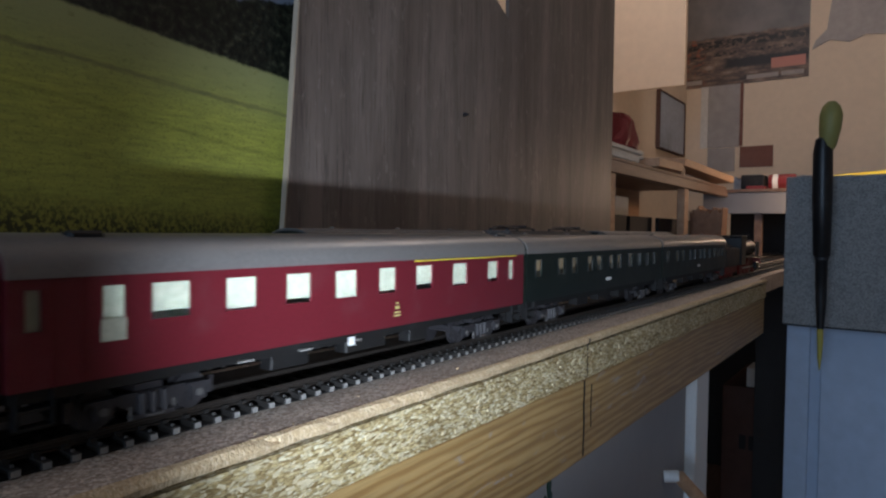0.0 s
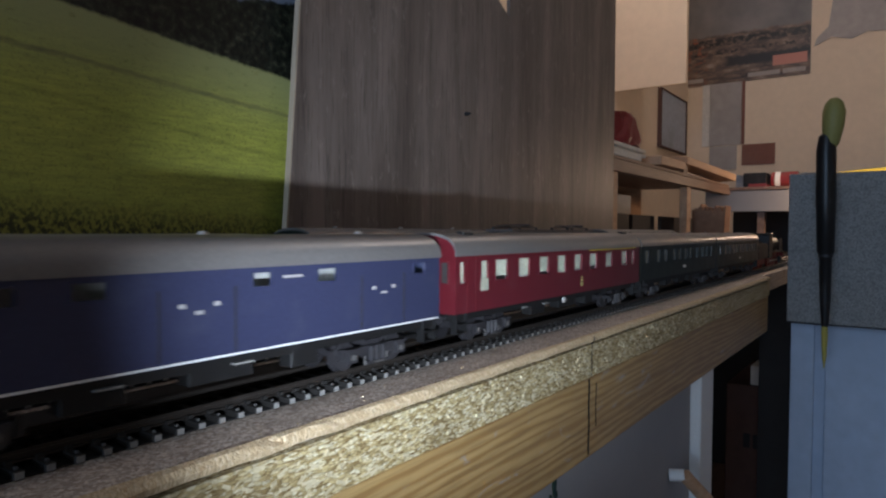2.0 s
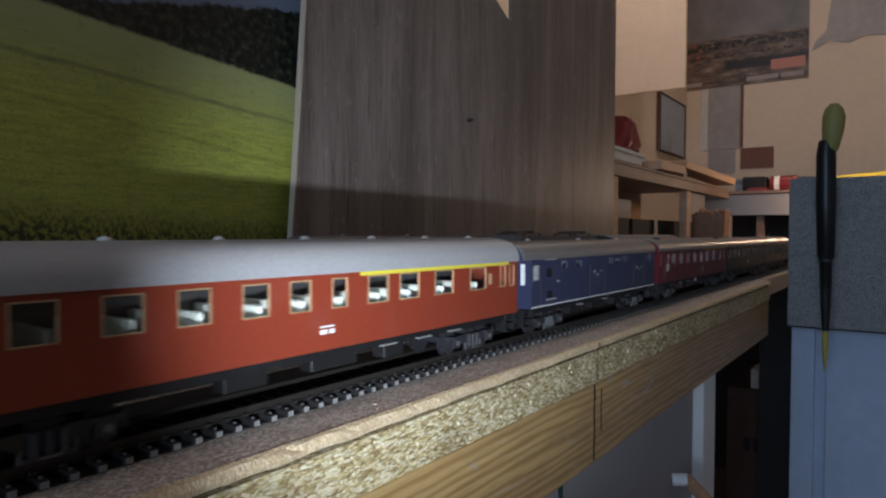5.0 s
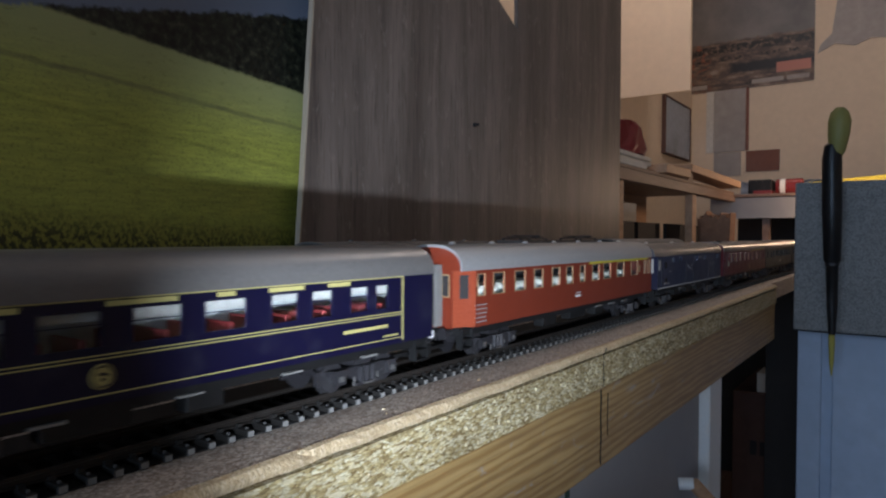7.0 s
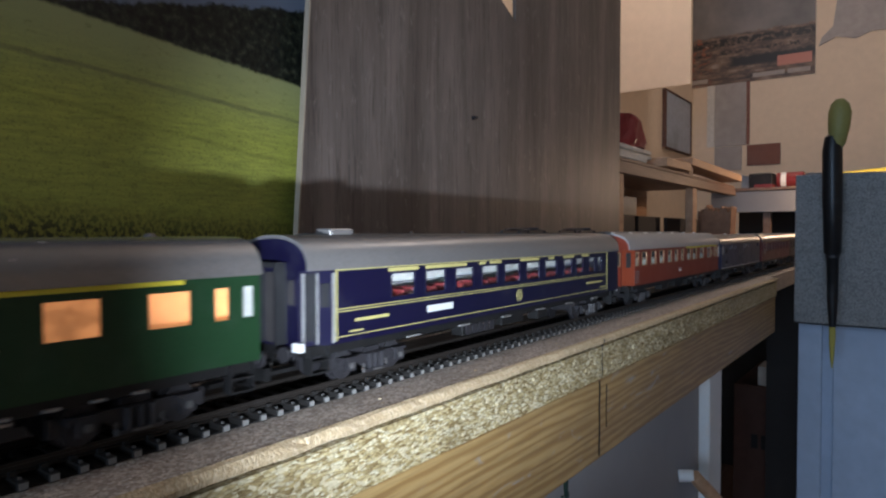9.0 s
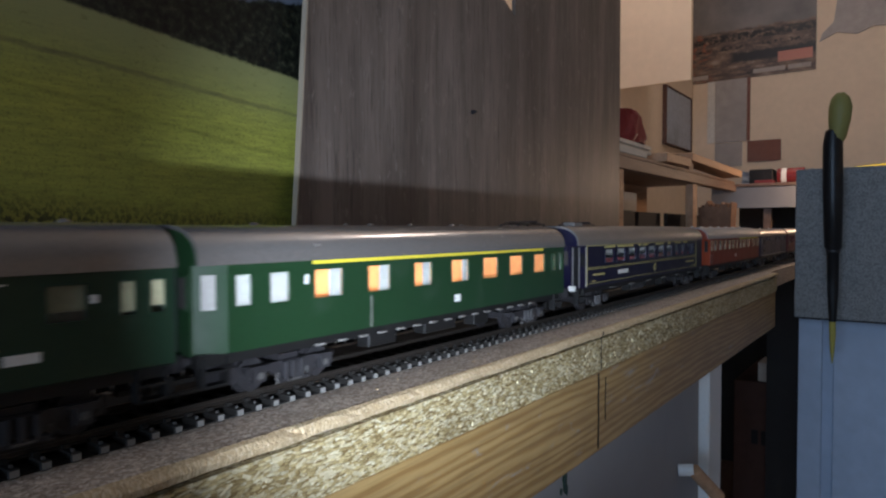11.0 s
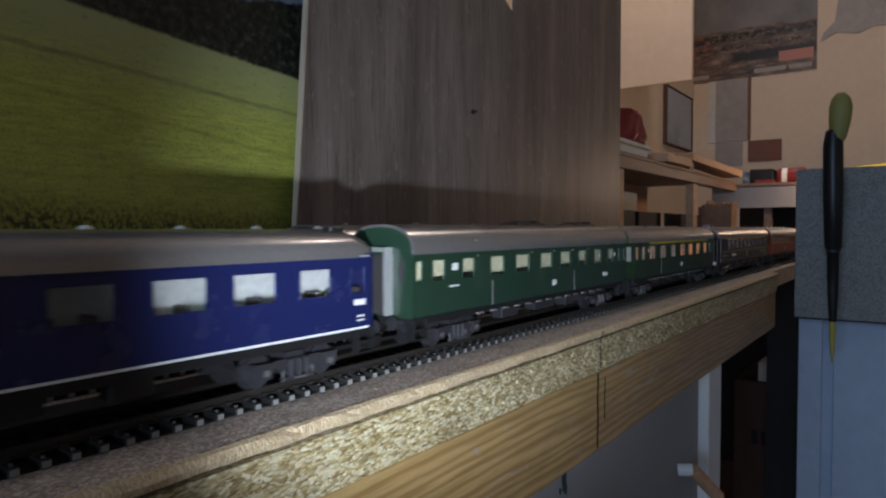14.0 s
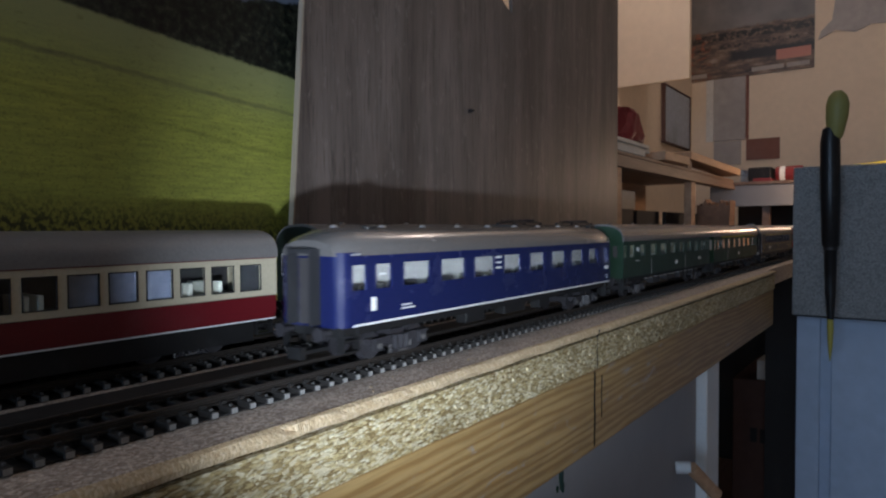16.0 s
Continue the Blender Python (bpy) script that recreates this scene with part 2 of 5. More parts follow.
M = {
    "red": paint("maroon_coach_paint", (0.125, 0.014, 0.021), 0.32),
    "mail": paint("mail_blue_paint", (0.036, 0.040, 0.085), 0.34),
    "orange": paint("orange_brown_paint", (0.235, 0.038, 0.016), 0.5),
    "orange_glare": paint("glare_lightened_orange", (0.36, 0.075, 0.035), 0.22),
    "navy": paint("sleeping_car_blue", (0.0065, 0.0055, 0.026), 0.34),
    "green": paint("bottle_green_paint", (0.0145, 0.042, 0.017), 0.32),
    "green2": paint("coach_green_paint", (0.018, 0.042, 0.024), 0.32),
    "blue": paint("royal_blue_paint", (0.0110, 0.0150, 0.070), 0.24),
    "dkgreen": paint("dark_green_paint", (0.007, 0.012, 0.009), 0.32),
    "roof": paint("grey_roof_plastic", (0.17, 0.16, 0.153), 0.34, 0.2),
    "roof_lt": paint("light_grey_roof", (0.34, 0.33, 0.325), 0.5),
    "roof_sv": paint("silver_roof_paint", (0.27, 0.255, 0.245), 0.20, 0.6),
    "roof_dk": paint("dark_grey_roof", (0.17, 0.16, 0.153), 0.45),
    "black": paint("black_underframe", (0.012, 0.0115, 0.0115), 0.5, 0, 900, 0.08),
    "bogie": paint("dusty_grey_bogie", (0.030, 0.028, 0.031), 0.45, 0, 700, 0.15),
    "steel": paint("worn_steel", (0.42, 0.40, 0.38), 0.32, 0.9),
    "rail": paint("dark_rail_steel", (0.05, 0.042, 0.036), 0.42, 0.5),
    "cream": paint("cream_interior", (0.78, 0.76, 0.66), 0.6),
    "white": paint("white_plastic", (0.82, 0.82, 0.80), 0.5),
    "yellow": paint("yellow_stripe", (0.72, 0.60, 0.05), 0.5),
    "gold": paint("gold_lining", (0.55, 0.48, 0.18), 0.45),
    "seat": paint("red_seat_plastic", (0.20, 0.022, 0.024), 0.6),
    "tan": paint("tan_interior", (0.52, 0.36, 0.2), 0.6),
    "dark_in": paint("dark_interior", (0.05, 0.045, 0.045), 0.6),
    "frame": paint("pale_window_frame", (0.45, 0.30, 0.16), 0.45),
    "alu": paint("aluminium_frame", (0.6, 0.6, 0.58), 0.4, 0.6),
    "redframe": paint("red_loco_frame", (0.16, 0.016, 0.012), 0.5),
    "tee_cream": paint("cream_coach_paint", (0.52, 0.46, 0.33), 0.4),
    "tee_red": paint("dark_red_coach_paint", (0.12, 0.010, 0.014), 0.35),
    "rubber": paint("rubber_bellows", (0.02, 0.02, 0.022), 0.7),
    "blind": paint("yellowed_blind", (0.40, 0.36, 0.23), 0.7, 0, 420, 0.4, 0.0001, 0.5),
    "interior": paint("grey_white_interior", (0.55, 0.56, 0.56), 0.6, 0, 260, 0.5, 0.0001, 0.5),
    "pale_blind": paint("yellowed_white_blind", (0.52, 0.52, 0.40), 0.7, 0, 420, 0.45, 0.0001, 0.45),
    "curtain": paint("grey_white_curtain", (0.42, 0.40, 0.38), 0.8, 0, 500, 0.3, 0.0001, 0.4),
    "glint": paint("glint_grey_plastic", (0.11, 0.105, 0.10), 0.35),
    "bed": paint("black_bed_and_shade", (0.016, 0.014, 0.013), 0.85, 0, 700, 0.2, 0.0004, 0.5),
    "pane_reflection": paint("pale_blue_reflection", (0.26, 0.28, 0.38), 0.5, 0, 300, 0.4, 0.0001, 0.5),
    "lit": glow("glowing_partition", (1.0, 0.36, 0.12), 0.55),
    "glass": glass("window_glass"),
    "chip": chip_mat("chipboard_edge", [(0.0, (0.22, 0.145, 0.050)), (0.5, (0.58, 0.46, 0.22)), (1.0, (0.80, 0.73, 0.51))], 0.00095, (0.45, 1, 1.25), 0.75, 0.0005, 0.30),
    "top": chip_mat("board_top", [(0.0, (0.33, 0.25, 0.19)), (0.5, (0.60, 0.50, 0.41)), (1.0, (0.77, 0.68, 0.58))], 0.0009, (0.8, 1, 1), 0.8, 0.0004, 0.38),
    "edge": chip_mat("worn_board_edge", [(0.0, (0.50, 0.36, 0.20)), (0.5, (0.61, 0.46, 0.27)), (1.0, (0.72, 0.58, 0.38))], 0.0009, (1.4, 1, 0.6), 0.8, 0.0004, 0.12),
    "flake": paint("pale_wood_flake", (0.62, 0.53, 0.34), 0.7, 0, 600, 0.1, 0.0002, 0.4),
    "pine": pine_beam(),
    "ply": plywood(),
    "ply_edge": wood("plywood_edge", (0.35, 0.28, 0.2), (0.6, 0.5, 0.38), (10, 200, 10)),
    "plank": wood("pale_plank", (0.40, 0.22, 0.12), (0.62, 0.40, 0.24), (5, 60, 60)),
    "oldwood": wood("grey_shelf_wood", (0.17, 0.105, 0.075), (0.31, 0.205, 0.15), (5, 50, 50)),
    "wall": paint("cream_wall_paint", (0.74, 0.60, 0.45), 0.85, 0, 45, 0.12, 0.0002, 0.11),
    "grey_block": chip_mat("grey_chipboard", [(0.0, (0.20, 0.20, 0.20)), (0.5, (0.26, 0.26, 0.255)), (1.0, (0.33, 0.33, 0.32))], 0.0018, (1, 1, 1), 0.8, 0.0004, 0.2),
    "door": paint("pale_blue_door_paint", (0.43, 0.51, 0.64), 0.5, 0, 60, 0.15, 0.0003, 0.18),
    "panel": paint("white_cabinet_panel", (0.30, 0.295, 0.30), 0.5, 0, 40, 0.2, 0.0002, 0.10),
    "floor": wood("brown_floor_boards", (0.10, 0.06, 0.035), (0.18, 0.11, 0.07), (2, 12, 12)),
    "ceiling": paint("ceiling_paint", (0.72, 0.70, 0.66), 0.9, 0, 40, 0.1, 0.0002, 0.05),
    "brush_black": paint("black_brush_handle", (0.012, 0.012, 0.013), 0.35),
    "brush_green": paint("olive_green_grip", (0.28, 0.255, 0.08), 0.5),
    "bristle": paint("yellow_bristle", (0.42, 0.36, 0.08), 0.7),
    "sleeper": paint("dark_plastic_sleeper", (0.026, 0.024, 0.022), 0.5, 0, 1200, 0.08),
    "sleeper_end": paint("lit_end_and_trim_grey", (0.25, 0.24, 0.225), 0.6, 0, 1200, 0.3),
    "carton": paint("brown_carton", (0.11, 0.06, 0.048), 0.8, 0, 50, 0.2),
    "paper": paint("white_paper", (0.7, 0.66, 0.6), 0.8, 0, 90, 0.2),
    "red_pl": paint("red_foil", (0.19, 0.022, 0.022), 0.4, 0, 150, 0.2),
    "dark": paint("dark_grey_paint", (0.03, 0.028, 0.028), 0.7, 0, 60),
    "ink": paint("black_marker", (0.01, 0.01, 0.012), 0.6),
}

# field photograph: rape field under a dark wood, printed on the board behind the tracks


def field_photo():
    n = Nodes("field_photograph", 0.45)
    tc, sep = n.add("ShaderNodeTexCoord"), n.add("ShaderNodeSeparateXYZ")
    n.link(tc.outputs["Object"], sep.inputs[0])
    x, z = sep.outputs[0], sep.outputs[2]
    wav = n.math("MULTIPLY", n.math("SUBTRACT", n.noise(30, 4), 0.5), 0.012)
    fuzz = n.math("MULTIPLY", n.math("SUBTRACT", n.noise(260, 4), 0.5), 0.010)
    h = n.math("ADD", z, n.math("MULTIPLY", x, 0.06))
    blot = n.noise(1.0, 4, n.place((60, 1, 420)))
    flower = n.noise(1.0, 3, n.place((520, 1, 700)))
    grass = n.ramp(blot, [(0.3, (0.31, 0.325, 0.065)), (0.7, (0.47, 0.49, 0.085))])
    grass = n.mix(n.math("MULTIPLY", n.step(flower, 0.52, 0.66), 0.35), grass, (0.09, 0.095, 0.018))
    far = n.mix(n.step(h, 0.135, 0.195), grass, (0.36, 0.375, 0.16))
    # wheel tracks running across the field
    rut = n.math("ABSOLUTE", n.math("SUBTRACT", n.math("ADD", h, n.math("MULTIPLY", wav, 0.4)), 0.1605))
    far = n.mix(n.math("MULTIPLY", n.math("SUBTRACT", 1.0, n.step(rut, 0.0003, 0.0026)), n.math("ADD", -0.05, n.math("MULTIPLY", n.noise(1.0, 4, n.place((45, 1, 300))), 0.9))), far, (0.085, 0.082, 0.055))
    rut2 = n.math("ABSOLUTE", n.math("SUBTRACT", n.math("ADD", n.math("ADD", z, n.math("MULTIPLY", x, 0.13)), n.math("MULTIPLY", wav, 0.3)), 0.150))
    far = n.mix(n.math("MULTIPLY", n.math("SUBTRACT", 1.0, n.step(rut2, 0.0004, 0.0022)), n.math("MULTIPLY", n.noise(1.0, 4, n.place((60, 1, 300))), 0.42)), far, (0.09, 0.10, 0.02))
    clump = n.noise(1.0, 5, n.place((130, 1, 260)), 0.75)
    far = n.mix(n.math("MULTIPLY", n.step(clump, 0.54, 0.70), 0.45), far, (0.17, 0.18, 0.045))
    # stems and leaves in the foreground
    stem = n.noise(1.0, 3, n.place((420, 1, 300)))
    near = n.mix(n.step(stem, 0.42, 0.58), (0.035, 0.036, 0.012), (0.25, 0.235, 0.04))
    col = n.mix(n.step(n.math("ADD", h, n.math("MULTIPLY", fuzz, 1.5)), 0.066, 0.092), near, far)
    # wood on the ridge and a strip of sky
    leaf = n.noise(190, 6)
    wood_c = n.ramp(leaf, [(0.38, (0.004, 0.005, 0.004)), (0.55, (0.022, 0.025, 0.016)), (0.74, (0.085, 0.085, 0.055))])
    ridge = n.math("ADD", n.math("ADD", z, n.math("MULTIPLY", x, 0.075)), n.math("ADD", n.math("MULTIPLY", wav, 0.3), n.math("MULTIPLY", fuzz, 0.25)))
    col = n.mix(n.step(ridge, 0.1905, 0.1935), col, wood_c)
    top = n.math("ADD", n.math("ADD", z, n.math("MULTIPLY", x, -0.24)), n.math("ADD", wav, n.math("MULTIPLY", fuzz, 0.8)))
    col = n.mix(n.step(top, 0.1425, 0.146), col, (0.16, 0.19, 0.26))
    n.base(col)
    return n.m


M["field"] = field_photo()

# ---- building helpers ----


def box(bm, x0, x1, y0, y1, z0, z1):
    vs = [bm.verts.new((x, y, z)) for x in (x0, x1) for y in (y0, y1) for z in (z0, z1)]
    for f in ((0, 1, 3, 2), (4, 6, 7, 5), (0, 4, 5, 1), (2, 3, 7, 6), (0, 2, 6, 4), (1, 5, 7, 3)):
        bm.faces.new([vs[i] for i in f])
    return vs


def bevel(bm, width, segments=1):
    bmesh.ops.bevel(bm, geom=bm.edges[:], offset=width, segments=segments, affect="EDGES", clamp_overlap=True)
    return bm


def rod(bm, a, b, r, n=12, r2=None):
    """A closed round bar from a to b."""
    a, b = Vector(a), Vector(b)
    m = Matrix.Translation((a + b) / 2) @ (b - a).to_track_quat("Z", "Y").to_matrix().to_4x4()
    bmesh.ops.create_cone(bm, cap_ends=True, segments=n, radius1=r, radius2=r if r2 is None else r2, depth=(b - a).length, matrix=m)


def prism(bm, outline, y0, y1):
    """An outline in x and z, drawn out from y0 to y1."""
    a = [bm.verts.new((x, y0, z)) for x, z in outline]
    b = [bm.verts.new((x, y1, z)) for x, z in outline]
    bm.faces.new(a)
    bm.faces.new(b[::-1])
    for i in range(len(a)):
        j = (i + 1) % len(a)
        bm.faces.new((a[j], a[i], b[i], b[j]))
    bmesh.ops.recalc_face_normals(bm, faces=bm.faces[:])


def lathe(bm, rings, n=16):
    """Rings of (z, radius, x shift, y shift) round the z axis."""
    loops = []
    for z, r, dx, dy in rings:
        loops.append([bm.verts.new((dx + r * math.cos(2 * math.pi * k / n), dy + r * math.sin(2 * math.pi * k / n), z)) for k in range(n)])
    for p, q in zip(loops, loops[1:]):
        for k in range(n):
            bm.faces.new((p[k], p[(k + 1) % n], q[(k + 1) % n], q[k]))
    bm.faces.new(loops[0][::-1])
    bm.faces.new(loops[-1])
    bmesh.ops.recalc_face_normals(bm, faces=bm.faces[:])


def mesh(name, bm, material, smooth=False):
    me = bpy.data.meshes.new(name)
    bm.to_mesh(me)
    bm.free()
    me.materials.append(material)
    if smooth:
        for p in me.polygons:
            p.use_smooth = True
        me.set_sharp_from_angle(angle=radians(40))
    return me


def part(name, bm, material, parent, label="", smooth=False, at=(0, 0, 0)):
    ob = new(name, mesh(name, bm, material, smooth) if isinstance(bm, bmesh.types.BMesh) else bm)
    ob.parent = parent
    ob.location = at
    return tagged(ob, label)


def thing(name, bm, material, label, category, at=(0, 0, 0), group="", kind="", smooth=False):
    ob = new(name, mesh(name, bm, material, smooth))
    ob.location = at
    return tagged(ob, label, category, group, kind)


def holder(name, label, category, at=(0, 0, 0), group="", kind=""):
    ob = new(name)
    ob.empty_display_size = 0.02
    ob.location = at
    return tagged(ob, label, category, group, kind)


def block(x0, x1, y0, y1, z0, z1, bev=0.0):
    bm = bmesh.new()
    box(bm, x0, x1, y0, y1, z0, z1)
    return bevel(bm, bev) if bev else bm


# ---- room ----


def room():
    X0, X1, Y0, Y1, Z0, Z1 = -2.4, 2.75, -2.4, 0.56, -0.90, 1.45
    t = 0.12
    thing("floor", block(X0 - t, X1 + t, Y0 - t, Y1 + t, Z0 - 0.1, Z0), M["floor"], "worn brown wooden floor in shade", "floor", kind="structure")
    thing("ceiling", block(X0 - t, X1 + t, Y0 - t, Y1 + t, Z1, Z1 + 0.1), M["ceiling"], "plain off-white ceiling", "ceiling", kind="structure")
    thing("wall_far", block(X1, X1 + t, Y0, Y1, Z0, Z1), M["wall"], "cream painted wall lit by a warm bulb", "wall", kind="structure")
    thing("wall_side", block(X0, X1 + t, Y1, Y1 + t, Z0, Z1), M["wall"], "cream painted side wall behind the layout", "wall", kind="structure")
    thing("wall_near", block(X0 - t, X1 + t, Y0 - t, Y0, Z0, Z1), M["wall"], "plain cream wall", "wall", kind="structure")
    bm = bmesh.new()
    wy0, wy1, wz0, wz1 = -0.80, 0.30, -0.10, 0.80
    box(bm, X0 - t, X0, Y0, wy0, Z0, Z1)
    box(bm, X0 - t, X0, wy1, Y1 + t, Z0, Z1)
    box(bm, X0 - t, X0, wy0, wy1, Z0, wz0)
    box(bm, X0 - t, X0, wy0, wy1, wz1, Z1)
    thing("wall_board", block(1.93, 1.942, 0.347, Y1, 0.481, Z1), M["wall"], "cream board closing the upper corner of the room", "wall", kind="structure")
    thing("wall_window", bm, M["wall"], "cream wall with a window opening", "wall", kind="structure")


room()

# ---- layout table ----
TABLE_END = 0.905


def layout_table():
    # thin top sheet whose near edge is worn and splintered
    table = holder("layout_table", "long layout table of chipboard on a pine beam", "table")
    part("top_sheet", block(-1.7, TABLE_END, -0.035, 0.30, -0.0048, 0.0), M["top"], table, "brown dusty hardboard top")
    rng = random.Random(5)
    bm = bmesh.new()
    n, x0 = 420, -1.0
    step = (TABLE_END - x0) / n
    rows = []
    for i in range(n + 1):
        x = x0 + i * step
        j = 0.0007 * noise.noise((x * 55, 0, 0)) + 0.0008 * noise.noise((x * 310, 3, 0))
        k = 0.0009 * noise.noise((x * 80, 9, 0)) + 0.0006 * noise.noise((x * 420, 5, 0))
        rows.append([bm.verts.new(p) for p in ((x, -0.0355, 0.0003), (x, -0.0375 + j, -0.0002 + 0.5 * k), (x, -0.0388 + k, -0.0018 + 0.3 * j), (x, -0.0382 + j, -0.0036 + 0.5 * k), (x, -0.0350, -0.0037))])
    for p, q in zip(rows, rows[1:]):
        for a in range(4):
            bm.faces.new((p[a], p[a + 1], q[a + 1], q[a]))
    bmesh.ops.recalc_face_normals(bm, faces=bm.faces[:])
    part("worn_edge", bm, M["edge"], table, "pale splintered edge")
    part("board", block(-1.7, TABLE_END, -0.0375, 0.30, -0.0228, -0.0052), M["chip"], table, "coarse yellow chipboard edge")
    part("beam", block(-1.7, TABLE_END - 0.004, -0.0365, -0.008, -0.0678, -0.0231, 0.0008), M["pine"], table, "planed pine beam with pencil marks")
    bm = bmesh.new()
    for x, za, zb, w in ((0.3395, -0.0010, -0.0222, 0.0010), (0.3385, -0.0240, -0.0655, 0.0023), (0.3485, -0.0280, -0.0520, 0.0011)):
        vs = []
        for i in range(13):
            z = za + (zb - za) * i / 12
            dx = 0.0008 * noise.noise((z * 90, x * 50, 1))
            ww = w * (0.7 + 0.5 * abs(noise.noise((z * 200, 7, x))))
            y = -0.0391 if z > -0.0038 else (-0.0378 if z > -0.0229 else -0.0368)
            vs.append((bm.verts.new((x + dx - ww / 2, y, z)), bm.verts.new((x + dx + ww / 2, y, z)), bm.verts.new((x + dx, y + 0.0006, z))))
        for a, b in zip(vs, vs[1:]):
            bm.faces.new((a[0], a[1], b[1], b[0]))
            bm.faces.new((a[1], a[2], b[2], b[1]))
            bm.faces.new((a[2], a[0], b[0], b[2]))
    part("pencil_mark", bm, M["ink"], table, "black pen strokes")
    for x in (-1.5, -0.3):
        part("leg", block(x, x + 0.05, 0.02, 0.07, -0.90, -0.0680), M["pine"], table)
    # knocks along the chipboard edge: loosened flakes standing proud
    bm = bmesh.new()
    for i in range(260):
        x, z = rng.uniform(0.05, 0.62), rng.uniform(-0.0215, -0.0062)
        l, h = rng.uniform(0.0006, 0.0022), rng.uniform(0.0002, 0.0006)
        m = pose(x, -0.0376, z, rng.uniform(-12, 12), rng.uniform(-35, 35), rng.uniform(-14, 14))
        for v in box(bm, -l, l, -0.0003, 0.0006, -h, h):
            v.co = m @ v.co
    tagged(part("wood_flake", bm, M["flake"], table, "pale loose flakes"), kind="stuff")
    # splinters and crumbs lying on the edge of the board
    bm = bmesh.new()
    for i in range(90):
        x, y = rng.uniform(0.0, 0.85), rng.uniform(-0.034, -0.0185)
        s = rng.uniform(0.0002, 0.0006)
        m = pose(x, y, 0.0002, 0, 0, rng.uniform(0, 180))
        vs = box(bm, -s, s, -s * 0.4, s * 0.4, 0, s * 0.5)
        for v in vs:
            v.co = m @ v.co
    tagged(part("wood_crumb", bm, M["edge"], table, "pale wood crumbs"), kind="stuff")


layout_table()

thing("rear_table", block(0.91, 2.70, -0.028, 0.54, -0.022, 0.0), M["top"], "brown chipboard table running on to the far wall", "table")
for x in (1.25, 2.55):
    part("leg", block(x, x + 0.05, -0.02, 0.03, -0.90, -0.0225), M["dark"], bpy.data.objects["rear_table"])
# near-black board added to paint the shade under the rear table
part("back_panel", block(1.97, 1.985, -0.40, 0.54, -0.90, -0.0225), M["dark"], bpy.data.objects["rear_table"], "dark board added for the shade in the space below")


# ---- tracks ----
PITCH, RAIL_TOP = 0.0066, 0.0050


def sleeper_mesh():
    bm = bmesh.new()
    box(bm, -0.00125, 0.00125, -0.0158, 0.0158, 0.0002, 0.0023)
    bevel(bm, 0.00025)
    for y in (-0.0083, 0.0083):
        for s in (-1, 1):
            box(bm, -0.0008, 0.0008, y + s * 0.0016 - 0.0006, y + s * 0.0016 + 0.0006, 0.0022, 0.0033)
    for y in (-0.0136, 0.0136):
        box(bm, -0.0003, 0.0004, y - 0.0004, y + 0.0003, 0.0022, 0.0029)
    bm.normal_update()
    for f in bm.faces:
        c = f.calc_center_median()
        # end faces paler than the sleeper: lamp light on them is in the colour
        if abs(f.normal.y) > 0.9 and abs(c.y) > 0.0150:
            f.material_index = 1
        # bumps by the sleeper ends take a lighter grey, a painted glint
        elif c.z > 0.00235 and abs(c.y) > 0.0125:
            f.material_index = 2
    me = mesh("sleeper", bm, M["sleeper"])
    me.materials.append(M["sleeper_end"])
    me.materials.append(M["glint"])
    return me


SLEEPER = sleeper_mesh()


def track(y, label):
    tr = holder("railway_track", label, "railway track", (0, y, 0), "model tracks", "structure")
    for s in (-1, 1):
        bm = bmesh.new()
        outline = [(-0.0011, 0.0023), (0.0011, 0.0023), (0.0011, 0.0027), (0.0003, 0.0029), (0.0003, 0.0040), (0.00055, 0.0042), (0.00055, 0.0049), (0.0004, RAIL_TOP), (-0.0004, RAIL_TOP), (-0.00055, 0.0049), (-0.00055, 0.0042), (-0.0003, 0.0040), (-0.0003, 0.0029), (-0.0011, 0.0027)]
        a = [bm.verts.new((-1.65, s * 0.0083 + u, w)) for u, w in outline]
        b = [bm.verts.new((2.68, s * 0.0083 + u, w)) for u, w in outline]
        bm.faces.new(a), bm.faces.new(b[::-1])
        for i in range(len(a)):
            j = (i + 1) % len(a)
            bm.faces.new((a[i], a[j], b[j], b[i]))
        bmesh.ops.recalc_face_normals(bm, faces=bm.faces[:])
        part("rail", bm, M["rail"], tr)
    # bed drawn out behind the track: its black also paints the shade there
    part("bed_and_shade", block(-1.65, 2.68, -0.0148, 0.0400, 0.0001, 0.0005), M["bed"], tr, "black bed under the sleepers, widened backwards as painted shade")
    first = 0.0746 - 27 * PITCH
    verts, faces = [], []
    src = [v.co.copy() for v in SLEEPER.vertices]
    poly = [tuple(p.vertices) for p in SLEEPER.polygons]
    kinds = [p.material_index for p in SLEEPER.polygons]
    for k in range(-220, 420):
        x = first + k * PITCH
        if 0 <= k < 200:
            part("sleeper", SLEEPER, None, tr, at=(x, 0, 0))
        else:
            o = len(verts)
            verts += [(c.x + x, c.y, c.z) for c in src]
            faces += [tuple(i + o for i in p) for p in poly]
    me = bpy.data.meshes.new("far_sleepers")
    me.from_pydata(verts, [], faces)
    me.materials.append(M["sleeper"])
    me.materials.append(M["sleeper_end"])
    me.materials.append(M["glint"])
    me.polygons.foreach_set("material_index", [i for _ in range(len(verts) // len(src)) for i in kinds])
    tagged(part("far_sleepers", me, None, tr), kind="stuff")


TRACKS = (0.0, 0.061, 0.122)

# ---- vehicles ----
WHEEL_R = 0.0053


